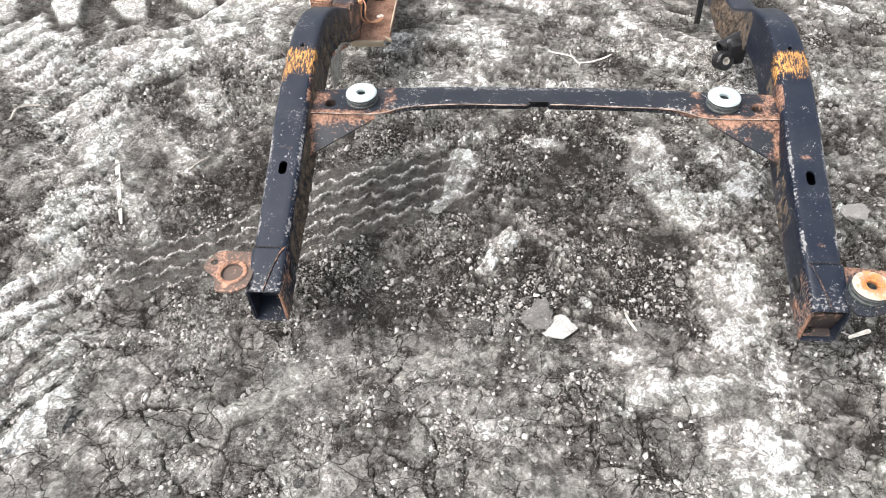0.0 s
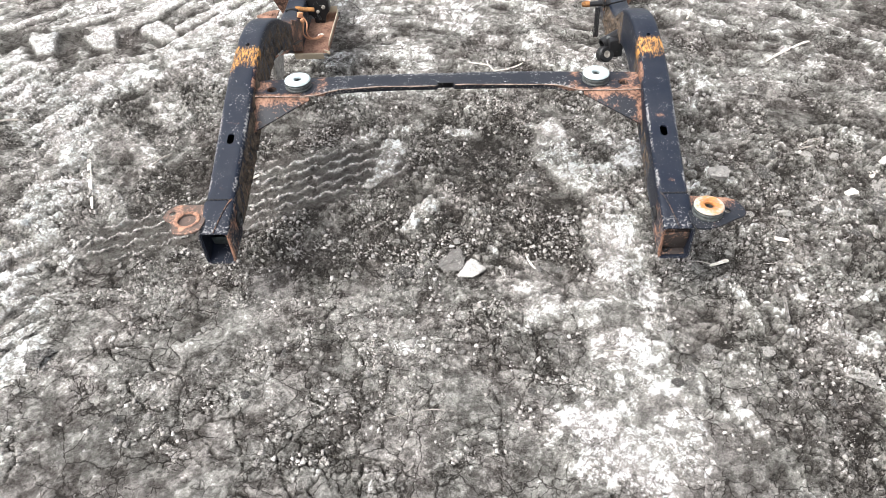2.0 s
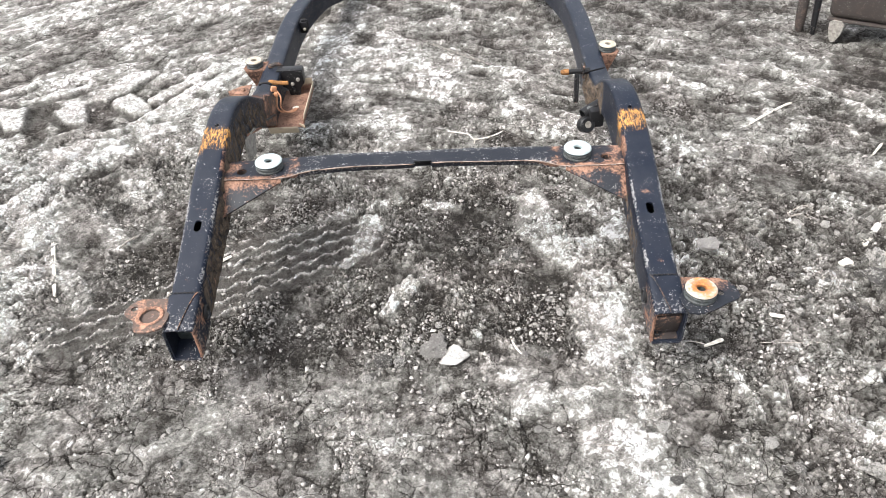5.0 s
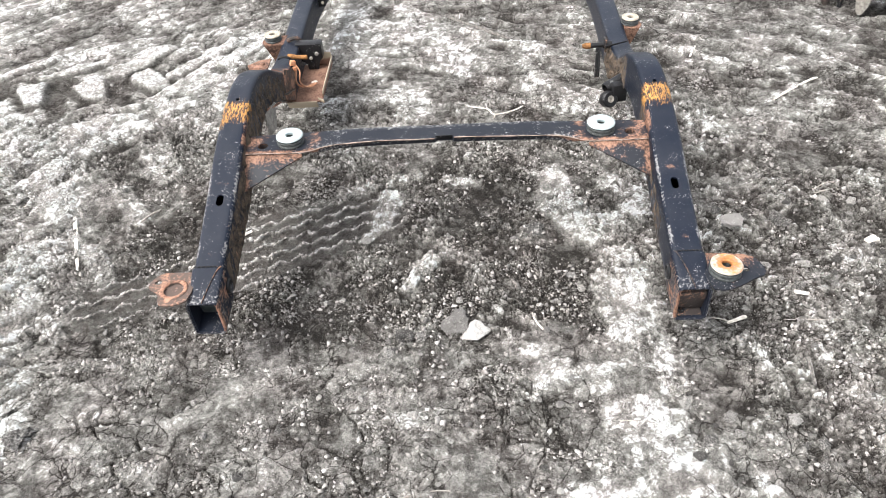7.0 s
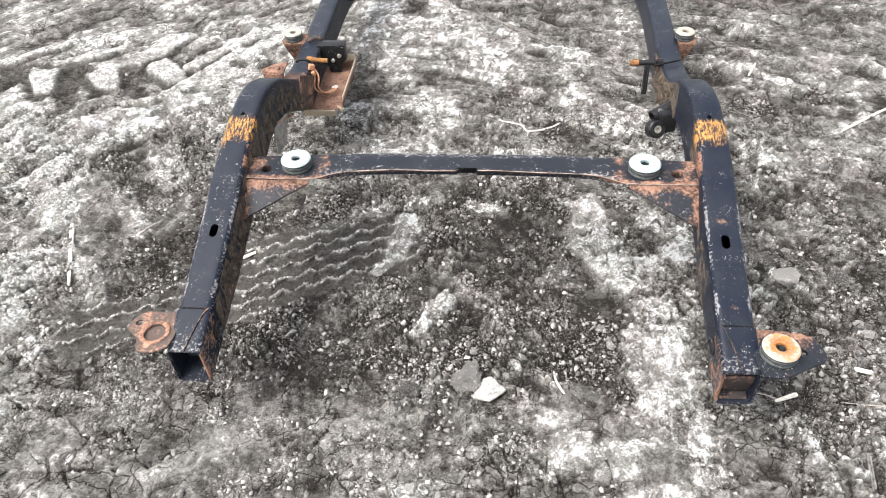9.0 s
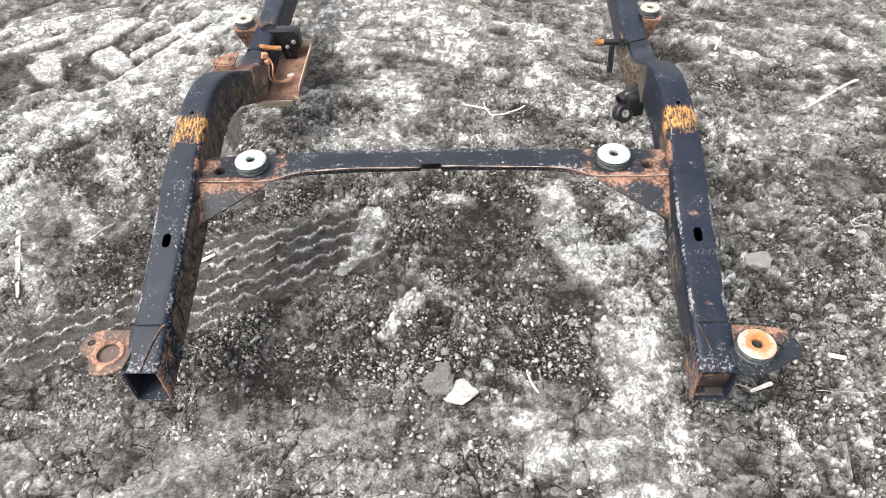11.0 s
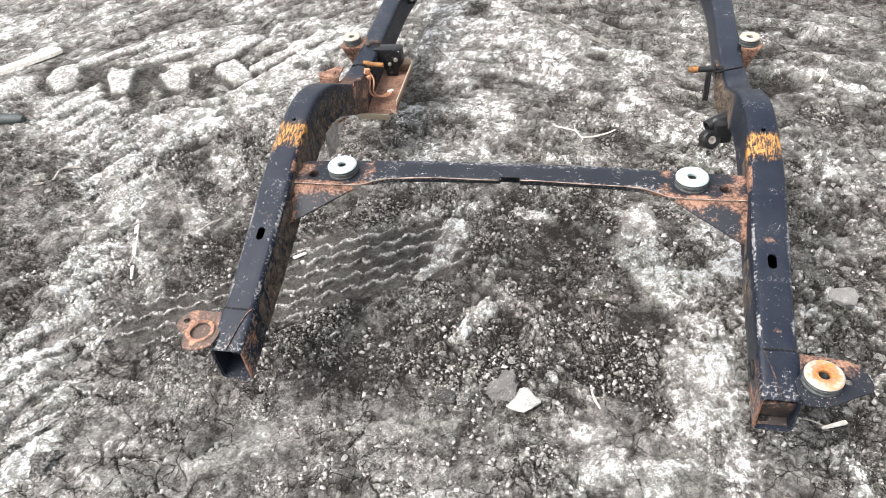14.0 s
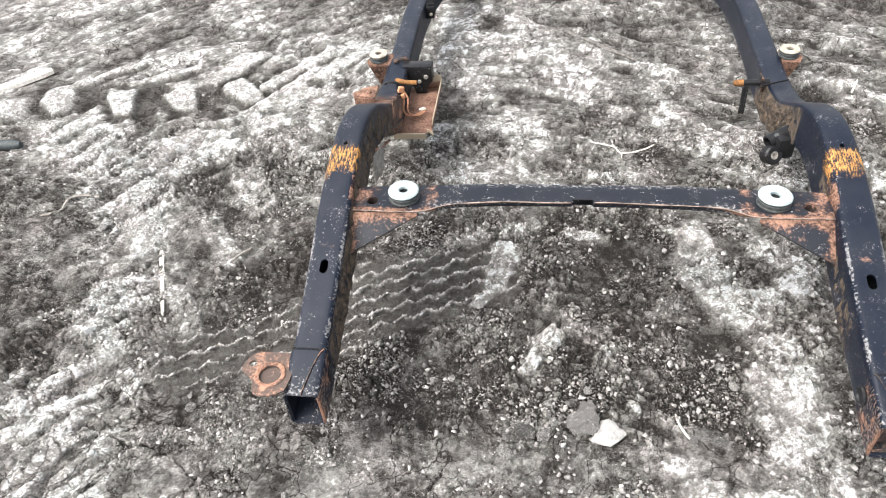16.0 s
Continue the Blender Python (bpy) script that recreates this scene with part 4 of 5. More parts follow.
# y, x, top z, width, height of the right rail; the other one mirrors it
RAIL = [(-0.498, 0.562, 0.254, 0.070, 0.098), (-0.36, 0.564, 0.290, 0.073, 0.105), (-0.21, 0.567, 0.332, 0.076, 0.115), (-0.04, 0.572, 0.380, 0.077, 0.125), (0.10, 0.574, 0.417, 0.072, 0.135),
        (0.18, 0.573, 0.432, 0.070, 0.130), (0.25, 0.571, 0.430, 0.070, 0.122), (0.33, 0.568, 0.404, 0.070, 0.115), (0.43, 0.567, 0.345, 0.070, 0.112), (0.53, 0.570, 0.288, 0.070, 0.115), (0.64, 0.574, 0.257, 0.070, 0.12),
        (0.86, 0.578, 0.246, 0.070, 0.115), (1.05, 0.583, 0.243, 0.070, 0.11), (1.25, 0.584, 0.242, 0.070, 0.11), (1.42, 0.572, 0.240, 0.070, 0.11), (1.65, 0.53, 0.232, 0.070, 0.11), (2.0, 0.47, 0.175, 0.070, 0.13), (2.4, 0.45, 0.115, 0.070, 0.125)]


def rail_at(y):
    r = np.array(RAIL)
    return [float(np.interp(y, r[:, 0], r[:, k])) for k in range(1, 5)]


def mirrored(bm, side):
    if side < 0:
        for v in bm.verts:
            v.co.x = -v.co.x
    return bm


def build_rail(side):
    rows = smooth_path(RAIL, 130)
    if side > 0:
        rows = [np.array([r[0], r[1] + 0.020 * float(ramp(r[0], 0.28, 0.55)), *r[2:]]) for r in rows]
    bm = box_tube(rows)
    xs, zs = rail_at(-0.21)[:2]
    cuts = [slot_cutter(xs, -0.21, zs, 0.018, 0.034)]
    xd, zd = rail_at(0.128)[:2]
    cuts.append(slot_cutter(xd, 0.128, zd, 0.011, 0.0112))
    hole = lathe([(0.0, -0.03), (0.017, -0.03), (0.017, 0.03), (0.0, 0.03)], 20)
    bmesh.ops.remove_doubles(hole, verts=hole.verts, dist=1e-6)
    xh, zh = rail_at(-0.42)[:2]
    bmesh.ops.transform(hole, matrix=pose(xh - 0.036, -0.42, zh - 0.055, 0, 90, 0), verts=hole.verts)
    cuts.append(hole)
    bm = mirrored(cut(bm, cuts), side)

    def rust(c):
        x, y, z = np.abs(c[:, 0]), c[:, 1], c[:, 2]
        top = np.interp(y, [r[0] for r in RAIL], [r[2] for r in RAIL])
        mid = np.interp(y, [r[0] for r in RAIL], [r[1] for r in RAIL])
        inner = (mid - x > 0.030) * 1.0
        below = np.clip((top - z) / 0.1, 0, 1)
        front = 1 - ramp(y, -0.49, -0.40)
        flat = (z > top - 0.004) * 1.0
        spot = flat * (np.exp(-((y + 0.165) / 0.009) ** 2) * (np.abs(np.abs(x - mid) - 0.012) < 0.009) * 0.62 + np.exp(-((y + 0.362) / 0.008) ** 2) * (np.abs(x - mid - 0.004) < 0.010) * 0.55) + np.exp(-((y + 0.29) / 0.025) ** 2) * (mid - x > 0.026) * (0.55 if side < 0 else 0.2)
        mount = np.exp(-((y + 0.0) / 0.06) ** 2) * inner * 0.7
        kick = np.exp(-((y - 0.53) / 0.09) ** 2) * (0.25 + 0.50 * (side < 0))
        return 0.42 * front * inner + 0.25 * front + 0.15 * inner * below + spot + mount + kick

    def ochre(c):
        x, y, z = np.abs(c[:, 0]), c[:, 1], c[:, 2]
        spill = 0.85 * (side < 0) * (x > 0.592) * np.exp(-((y - 0.04) / 0.045) ** 2)
        return spill + np.exp(-(np.maximum(np.abs(y - 0.082) - 0.028, 0) / 0.022) ** 2) * (np.abs(x - 0.575) < 0.05) * (z > np.interp(y, [r[0] for r in RAIL], [r[2] for r in RAIL]) - 0.05)

    def mud(c):
        x, y, z = np.abs(c[:, 0]), c[:, 1], c[:, 2]
        mid = np.interp(y, [r[0] for r in RAIL], [r[1] for r in RAIL])
        return (mid - x > 0.031) * (0.74 - 0.12 * (side > 0) + (0.18 + 0.20 * (side > 0)) * ramp(y, 0.35, 0.55) * (1 - ramp(y, 0.7, 0.9)))

    def edge(c):
        x, y, z = np.abs(c[:, 0]), c[:, 1], c[:, 2]
        top = np.interp(y, [r[0] for r in RAIL], [r[2] for r in RAIL])
        mid = np.interp(y, [r[0] for r in RAIL], [r[1] for r in RAIL])
        return (np.abs(np.abs(x - mid) - 0.034) < 0.004) * (z > top - 0.008) * 0.42 + 0.46 * np.exp(-((y + 0.35) / 0.022) ** 2) + 0.40 * np.exp(-((y + 0.16) / 0.05) ** 2) + 0.30 * np.exp(-((y + 0.26) / 0.02) ** 2)

    return part("rail", bm, M_RAIL, chassis, "", rust, ochre, True, mud, edge)


def mount_profile(r, hole, h):
    return [(hole, 0.0), (r - 0.004, 0.0), (r, 0.004), (r, h - 0.003), (r - 0.003, h), (hole + 0.002, h), (hole, h - 0.002)]


def build_mount(parent, x, y, z, r, washer, label, tilt=0.0):
    """A body mount: a ribbed rubber cushion under a thick steel washer."""
    m = new("body_mount")
    m.parent = parent
    m.matrix_local = pose(x, y, z, tilt, 0, 0)
    m.empty_display_size = 0.05
    tagged(m, label=label)
    part("cushion", lathe([(0.012, 0), (r - 0.003, 0), (r, 0.002), (r, 0.006), (r - 0.003, 0.008), (r - 0.003, 0.0095), (r, 0.0115), (r, 0.0165), (r - 0.003, 0.018), (0.012, 0.018)], 40), M_RUBBER, m)
    w = lathe(mount_profile(r, 0.0105, 0.008), 40)
    bmesh.ops.translate(w, verts=w.verts, vec=(0, 0, 0.0182))
    part("washer", w, washer, m, rust=lambda c: 0.16 + 0.55 * np.exp(-((np.hypot(c[:, 0], c[:, 1]) - r * 0.5) / 0.017) ** 2))
    return m


for side in (1, -1):
    build_rail(side)

# crossmember: a wide flat plate at each end, a narrower strip with a folded front lip between
edge_front = smooth_path([(-0.535, -0.046), (-0.385, -0.046), (-0.365, -0.044), (-0.335, -0.029), (-0.305, -0.018), (-0.27, -0.014), (-0.05, -0.006), (0.05, -0.006), (0.27, -0.014), (0.305, -0.018), (0.335, -0.029), (0.365, -0.044), (0.385, -0.046), (0.535, -0.046)], 80)
edge_back = smooth_path([(-0.535, 0.040), (-0.34, 0.050), (-0.25, 0.056), (0.0, 0.058), (0.25, 0.056), (0.34, 0.050), (0.535, 0.040)], 40)
PZ = 0.357
ef, eb = np.array(edge_front, float), np.array(edge_back, float)
bm = bmesh.new()
sheet = []
for x in np.linspace(-0.535, 0.535, 150):
    y0, y1 = np.interp(x, ef[:, 0], ef[:, 1]), np.interp(x, eb[:, 0], eb[:, 1])
    lip = 1 - ramp(abs(x), 0.33, 0.37)
    col = [(y0 + 0.006 * lip, PZ - 0.004 - 0.015 * lip), (y0, PZ - 0.002)] + [(y0 + (y1 - y0) * q / 9 + 0.001 * (q == 0), PZ - 0.0006 * (q in (0, 9))) for q in range(10)] + [(y1, PZ - 0.0045), (y0 + 0.012, PZ - 0.0045)]
    sheet.append([bm.verts.new((x, y, z)) for y, z in col])
for p, q in zip(sheet, sheet[1:]):
    for k in range(len(p)):
        bm.faces.new((p[k], p[(k + 1) % len(p)], q[(k + 1) % len(p)], q[k]))
bm.faces.new(sheet[0][::-1])
bm.faces.new(sheet[-1])
holes = []
for side in (1, -1):
    h = lathe([(0.0, -0.03), (0.0135, -0.03), (0.0135, 0.03), (0.0, 0.03)], 24)
    bmesh.ops.remove_doubles(h, verts=h.verts, dist=1e-6)
    bmesh.ops.translate(h, verts=h.verts, vec=(0.49 * side, -0.012, PZ))
    holes.append(h)
notch = bmesh.new()
rounded(notch, pose(0.0, -0.006, PZ), (0.050, 0.016, 0.06), 0.004)
bm = cut(bm, holes + [notch])
part("crossmember", bm, M_CROSS, chassis, "flat steel crossmember with rusted ends and centre notch",
     lambda c: ramp(np.abs(c[:, 0]), 0.27, 0.36) * 0.24 + 0.42 * (1 - ramp(c[:, 1], -0.046, -0.030)) + 0.30 * ramp(np.abs(c[:, 0]), 0.44, 0.53) + 0.22 * np.exp(-((np.abs(c[:, 0]) - 0.355) / 0.025) ** 2) + 0.5 * (c[:, 2] < PZ - 0.0015) * (c[:, 2] > PZ - 0.008),
     edge=lambda c: 0.36 * ramp(c[:, 1], 0.035, 0.055) * (np.abs(c[:, 0]) < 0.36) + 0.36 * (1 - ramp(c[:, 1], -0.02, 0.012)) * (np.abs(c[:, 0]) < 0.36) + 0.30)
# raw front edges of the sheet, bent a little out of true: pale beads paint their highlight
for a, b in ((-0.535, -0.335), (-0.335, -0.026), (0.026, 0.335), (0.335, 0.535)):
    steps = np.linspace(a, b, 26)
    rim = [(x, float(np.interp(x, ef[:, 0], ef[:, 1])) - 0.0008 + 0.0007 * math.sin(31 * x), PZ - 0.0012 + 0.0010 * math.sin(23 * x)) for x in steps]
    part("front_edge_glint", pipe(rim, [0.0014 + 0.0004 * math.sin(47 * x) for x in steps], 6), M_EDGE_GLINT, chassis, "pale bead painting the highlight on the sheet's bare pinkish edge")
# black sheet added in the notch to paint its opening dark
bm = bmesh.new()
rounded(bm, pose(0.0, 0.0035, PZ - 0.006), (0.048, 0.003, 0.014), 0.001)
part("notch_shade_sheet", bm, M_SIDE, chassis, "black sheet added for the shade in the centre notch")
for side in (1, -1):
    bm = bmesh.new()
    rows = []
    for i in range(9):
        s, row = i / 8, []
        for j in range(7):
            q = j / 6
            # across from the rail inwards, down from the plate's edge to the slanting hem
            x = 0.535 - 0.155 * s
            row.append((x * side, -0.047 - 0.080 * (1 - s) * q - 0.004 * q, PZ - 0.005 - 0.052 * (1 - s) * q - 0.006 * q))
        rows.append(row)
    hi = [[bm.verts.new(p) for p in r] for r in rows]
    lo = [[bm.verts.new((p[0], p[1] + 0.0025, p[2] - 0.0045)) for p in r] for r in rows]
    for i in range(8):
        for j in range(6):
            bm.faces.new((hi[i][j], hi[i][j + 1], hi[i + 1][j + 1], hi[i + 1][j]))
            bm.faces.new((lo[i][j], lo[i + 1][j], lo[i + 1][j + 1], lo[i][j + 1]))
        bm.faces.new((hi[i][6], lo[i][6], lo[i + 1][6], hi[i + 1][6]))
    part("gusset", bm, M_CROSS, chassis, "triangular gusset plate, rusted along its weld",
         lambda c: 0.52 * ramp(np.abs(c[:, 0]), 0.505, 0.535) + 0.42 * ramp(c[:, 1], -0.072, -0.048) + 0.31, smooth=False, edge=lambda c: 0.30 + 0 * c[:, 0])
    # rusty cup added to close the hole and keep it dark inside
    cup = lathe([(0.0136, -0.004), (0.0155, -0.004), (0.0155, -0.030), (0.001, -0.030), (0.001, -0.028), (0.0136, -0.028)], 24)
    bmesh.ops.translate(cup, verts=cup.verts, vec=(0.49 * side, -0.012, PZ - 0.001))
    part("hole_cup", cup, M_RUST, chassis, "", lambda c: 0.35 + 0 * c[:, 0])
    build_mount(chassis, 0.415 * side, 0.0, PZ, 0.0365, M_ZINC, "black rubber body mount with a pale zinc washer")
    # the mount bracket further along the rail
    x2, z2 = (0.656 if side > 0 else 0.645), 0.246
    build_mount(chassis, x2 * side, 0.855, z2, 0.0305, M_OLDZINC, "black rubber body mount with a dusty tan washer")
    o = x2 - 0.645
    e = 0.634 if side > 0 else 0.600
    high = [(e, 0.818), (0.674 + o, 0.820), (0.686 + o, 0.845), (0.678 + o, 0.885), (e, 0.893)]
    low = [(e + 0.002, 0.835), (0.640 + o, 0.835), (0.648 + o, 0.850), (0.640 + o, 0.868), (e + 0.002, 0.872)]
    bm = plate([(a * side, b) for a, b in high], z2 - 0.005, z2)
    hv = [bm.verts.new((a * side, b, z2 - 0.005)) for a, b in high]
    lv = [bm.verts.new((a * side, b, z2 - 0.095)) for a, b in low]
    for k in range(5):
        bm.faces.new((hv[k], hv[(k + 1) % 5], lv[(k + 1) % 5], lv[k]))
    bm.faces.new(lv)
    part("mount_bracket", bm, M_RUST, chassis, "rust-red mount bracket", lambda c: 0.8 + 0 * c[:, 0], smooth=False)
    # sleeve at the near end
    st = [(-0.501, 0.562, 0.2565, 0.075, 0.102), (-0.405, 0.5635, 0.2805, 0.078, 0.107)]
    part("end_sleeve", mirrored(box_tube([tuple(np.array(st[0]) + (np.array(st[1]) - st[0]) * k / 8) for k in range(9)], 0.0028), side), M_RAIL, chassis, "",
         lambda c: 0.44 * (1 - ramp(np.abs(c[:, 0]), 0.525, 0.532)) + 0.42 * (1 - ramp(c[:, 1], -0.51, -0.485)) * (1 - 0.6 * (c[:, 2] > 0.24)), None, True,
         lambda c: 0.9 * (np.abs(c[:, 0]) < 0.528), lambda c: 0.30 + 0.28 * (1 - ramp(c[:, 1], -0.49, -0.42)))
    # outboard pad at the near end
    pz = 0.268
    holes = [(0.632 * side, -0.462, 0.0225 if side < 0 else 0.011), ((0.681 if side > 0 else 0.676) * side, -0.455 if side > 0 else -0.436, 0.008)]
    rim = softened([(0.588, -0.404), (0.640, -0.405), (0.678, -0.404), (0.698, -0.440), (0.694, -0.458), (0.666, -0.474), (0.660, -0.506), (0.642, -0.516), (0.610, -0.510), (0.588, -0.495)], 1)
    if side > 0:
        rim = softened([(0.588, -0.398), (0.645, -0.400), (0.704, -0.408), (0.722, -0.440), (0.724, -0.472), (0.690, -0.486), (0.660, -0.505), (0.622, -0.520), (0.588, -0.512)], 1)
    bm = plate([(a * side, b) for a, b in rim], pz - 0.004, pz, holes)
    ring = lathe([(0.0235, -0.004), (0.0235, 0.0015), (0.026, 0.003), (0.031, 0.003), (0.034, 0.0), (0.034, -0.002)], 32)
    bmesh.ops.translate(ring, verts=ring.verts, vec=(0.632 * side, -0.462, pz))
    bm = merge(bm, ring)
    if side < 0:
        dish = lathe([(0.0005, -0.0055), (0.0005, -0.0085), (0.0235, -0.0085), (0.0235, -0.0055)], 32)
        bmesh.ops.translate(dish, verts=dish.verts, vec=(0.632 * side, -0.462, pz))
        bm = merge(bm, dish)
    part("mount_pad", bm, M_PAD if side < 0 else M_CROSS, chassis, "rusted outboard mount pad" if side < 0 else "dark worn outboard mount pad", lambda c: (0.42 + 0.20 * (c[:, 2] > 0.269) - 0.1 * (c[:, 2] < 0.264)) * (c[:, 0] < 0) + (0.30 + 0.4 * ramp(c[:, 1], -0.44, -0.405)) * (c[:, 0] > 0), edge=lambda c: 0.34 + 0 * c[:, 0])
build_mount(chassis, 0.632, -0.462, 0.268, 0.0355, M_STAINED, "body mount with an orange rust-stained washer")

# ---- brackets, tray and stubs on the frame ----
# far bracket with the black shock tower on one rail
bm = plate(softened([(-0.552, 0.250), (-0.466, 0.250), (-0.462, 0.200), (-0.478, 0.180), (-0.484, 0.146), (-0.520, 0.146), (-0.524, 0.180), (-0.552, 0.190)], 1), -0.003, 0.003)
bmesh.ops.transform(bm, matrix=pose(0, 0.800, 0, 90, 0, 0), verts=bm.verts)
rounded(bm, pose(-0.512, 0.818, 0.248), (0.092, 0.040, 0.006), 0.0025)
rounded(bm, pose(-0.465, 0.818, 0.222), (0.005, 0.040, 0.056), 0.002)
tower = part("shock_bracket", bm, M_SIDE, chassis, "black folded steel bracket with two bolts", lambda c: 0.15 + 0 * c[:, 0])
for x, z, r in ((-0.482, 0.215, 0.008), (-0.505, 0.198, 0.007)):
    b = lathe([(0.001, 0.0), (r, 0.0), (r, 0.005), (r * 0.7, 0.007), (0.001, 0.007)], 6)
    bmesh.ops.transform(b, matrix=pose(x, 0.797, z, 90, 0, 0), verts=b.verts)
    part("bolt", b, M_DUSTY, tower)
lug = lathe([(0.001, 0.0), (0.008, 0.0), (0.008, 0.005), (0.005, 0.007), (0.001, 0.007)], 20)
bmesh.ops.transform(lug, matrix=pose(-0.505, 0.797, 0.170, 90, 0, 0) @ Matrix.Diagonal((1, 1.9, 1, 1)), verts=lug.verts)
part("slotted_lug", lug, M_SIDE, tower, rust=lambda c: 0.4 + 0 * c[:, 0])
# the curled tab on top of the rail beside it
bm = pipe(curve_points([(-0.59, 0.835, 0.250), (-0.57, 0.838, 0.258), (-0.552, 0.842, 0.256), (-0.545, 0.845, 0.246)], 9), 0.008, 8)
part("tab", bm, M_RUST, chassis, "", lambda c: 0.32 + 0 * c[:, 0])

# rust-coloured skid tray below the same rail
TX0, TX1, TY0, TY1, TZ = -0.560, -0.440, 0.560, 0.835, 0.150
bm = bmesh.new()
rounded(bm, pose((TX0 + TX1) / 2, (TY0 + TY1) / 2 + 0.004, TZ), (TX1 - TX0, TY1 - TY0 - 0.008, 0.004), 0.0015)
rounded(bm, pose((TX0 + TX1) / 2 - 0.008, TY0 - 0.004, TZ - 0.004, 24, 0, 0), (TX1 - TX0 - 0.016, 0.004, 0.032), 0.0015)
rounded(bm, pose(TX1, (TY0 + TY1) / 2 + 0.016, TZ + 0.018, 0, 12, 0), (0.004, TY1 - TY0 - 0.03, 0.038), 0.0015)
rounded(bm, pose(TX1 - 0.026, TY1, TZ + 0.024), (0.055, 0.004, 0.052), 0.0015)
rounded(bm, pose(TX1 - 0.004, TY0 + 0.008, TZ + 0.004, 0, 0, -40), (0.030, 0.003, 0.012), 0.001)
tray = part("skid_tray", bm, M_TRAY, chassis, "rusty folded sheet tray with pale bent lips", lambda c: 0.10 + 0.75 * (c[:, 1] > TY0 + 0.0025) * (c[:, 2] < TZ + 0.006))
leaf = lump(3, 0.12, 0.5)
bmesh.ops.transform(leaf, matrix=pose(-0.487, 0.70, TZ + 0.004, 0, 0, 30) @ Matrix.Scale(0.013, 4), verts=leaf.verts)
part("dry_flake", leaf, M_WOOD, tray)
# stub bar and hook where the rail steps down, the cables below
part("stub_bar", pipe([(-0.56, 0.690, 0.262), (-0.548, 0.689, 0.262), (-0.530, 0.687, 0.260), (-0.493, 0.685, 0.259)], [0.009, 0.009, 0.0075, 0.0075], 14), M_BAR, chassis, "orange-rusted stub bar", lambda c: 0.75 + 0 * c[:, 0])
part("hook", pipe(curve_points([(-0.592, 0.672, 0.262), (-0.586, 0.672, 0.268), (-0.572, 0.672, 0.270), (-0.556, 0.673, 0.266), (-0.549, 0.674, 0.255), (-0.547, 0.672, 0.215)], 20), 0.0045, 8), M_SIDE, chassis, "", lambda c: 0.3 + 0 * c[:, 0])
for k, (dx, r) in enumerate(((0.0, 0.0034), (0.013, 0.0030))):
    pts = [(-0.537 + dx * 0.4, 0.648, 0.262 - 0.006 * k), (-0.528 + dx, 0.630, 0.235), (-0.530 + dx, 0.615, 0.205), (-0.520 + dx, 0.625, 0.180), (-0.500 + dx, 0.640, 0.170), (-0.478 + dx * 0.5, 0.662, 0.170)]
    part("cable", pipe(curve_points(pts, 26), r, 8), M_CABLE, chassis, "dusty orange-brown cable", lambda c: 0.5 + 0 * c[:, 0])
bm = bmesh.new()
rounded(bm, pose(-0.536, 0.640, 0.262, 0, 20, 30), (0.018, 0.014, 0.018), 0.002)
rounded(bm, pose(-0.529, 0.628, 0.246, 0, -15, 20), (0.013, 0.011, 0.014), 0.002)
part("clip", bm, M_CABLE, chassis, "", lambda c: 0.8 + 0 * c[:, 0])
# rusted splice plates over the step of this rail
bm = plate([(-0.590, 0.515), (-0.655, 0.53), (-0.662, 0.543), (-0.625, 0.576), (-0.590, 0.586)], 0.306, 0.310)
bm = merge(bm, plate([(-0.590, 0.515), (-0.652, 0.522), (-0.656, 0.530), (-0.590, 0.525)], 0.280, 0.306))
part("splice_plate", bm, M_RUST, chassis, "rust-red splice plate standing off the rail", lambda c: 0.65 + 0 * c[:, 0], smooth=False)
b = lathe([(0.001, 0.0), (0.008, 0.0), (0.008, 0.004), (0.005, 0.006), (0.001, 0.006)], 12)
bmesh.ops.translate(b, verts=b.verts, vec=(-0.612, 0.546, 0.310))
part("rivet", b, M_RUST, chassis, "", lambda c: 0.7 + 0 * c[:, 0])
bm = bmesh.new()
rounded(bm, pose(-0.5325, 0.535, 0.235, -30, 0, 0), (0.005, 0.150, 0.100), 0.002)
part("splice_plate", bm, M_RUST, chassis, "rusted flaking splice plate on the rail side", lambda c: 0.46 + 0 * c[:, 0])
part("brake_line", pipe(curve_points([(-0.545, 0.42, 0.268), (-0.53, 0.47, 0.240), (-0.528, 0.52, 0.222), (-0.53, 0.57, 0.20)], 14), 0.004, 8), M_SIDE, chassis, "", lambda c: 0.3 + 0 * c[:, 0])
# pale bump-stop plate hanging below the arch
bm = bmesh.new()
tri = [(-0.537, 0.215, 0.316), (-0.520, 0.285, 0.318), (-0.522, 0.250, 0.250), (-0.538, 0.205, 0.238)]
hi = [bm.verts.new(p) for p in tri]
lo = [bm.verts.new((p[0] - 0.004, p[1] + 0.003, p[2])) for p in tri]
bm.faces.new(hi)
bm.faces.new(lo[::-1])
for k in range(4):
    bm.faces.new((hi[k], lo[k], lo[(k + 1) % 4], hi[(k + 1) % 4]))
part("bump_stop_plate", bm, M_DUSTY, chassis, "dusty pale plate below the arch", smooth=False)
part("bracket_rod", pipe([(-0.536, 0.24, 0.318), (-0.512, 0.315, 0.300)], 0.004, 8), M_RUST, chassis, "", lambda c: 0.6 + 0 * c[:, 0])

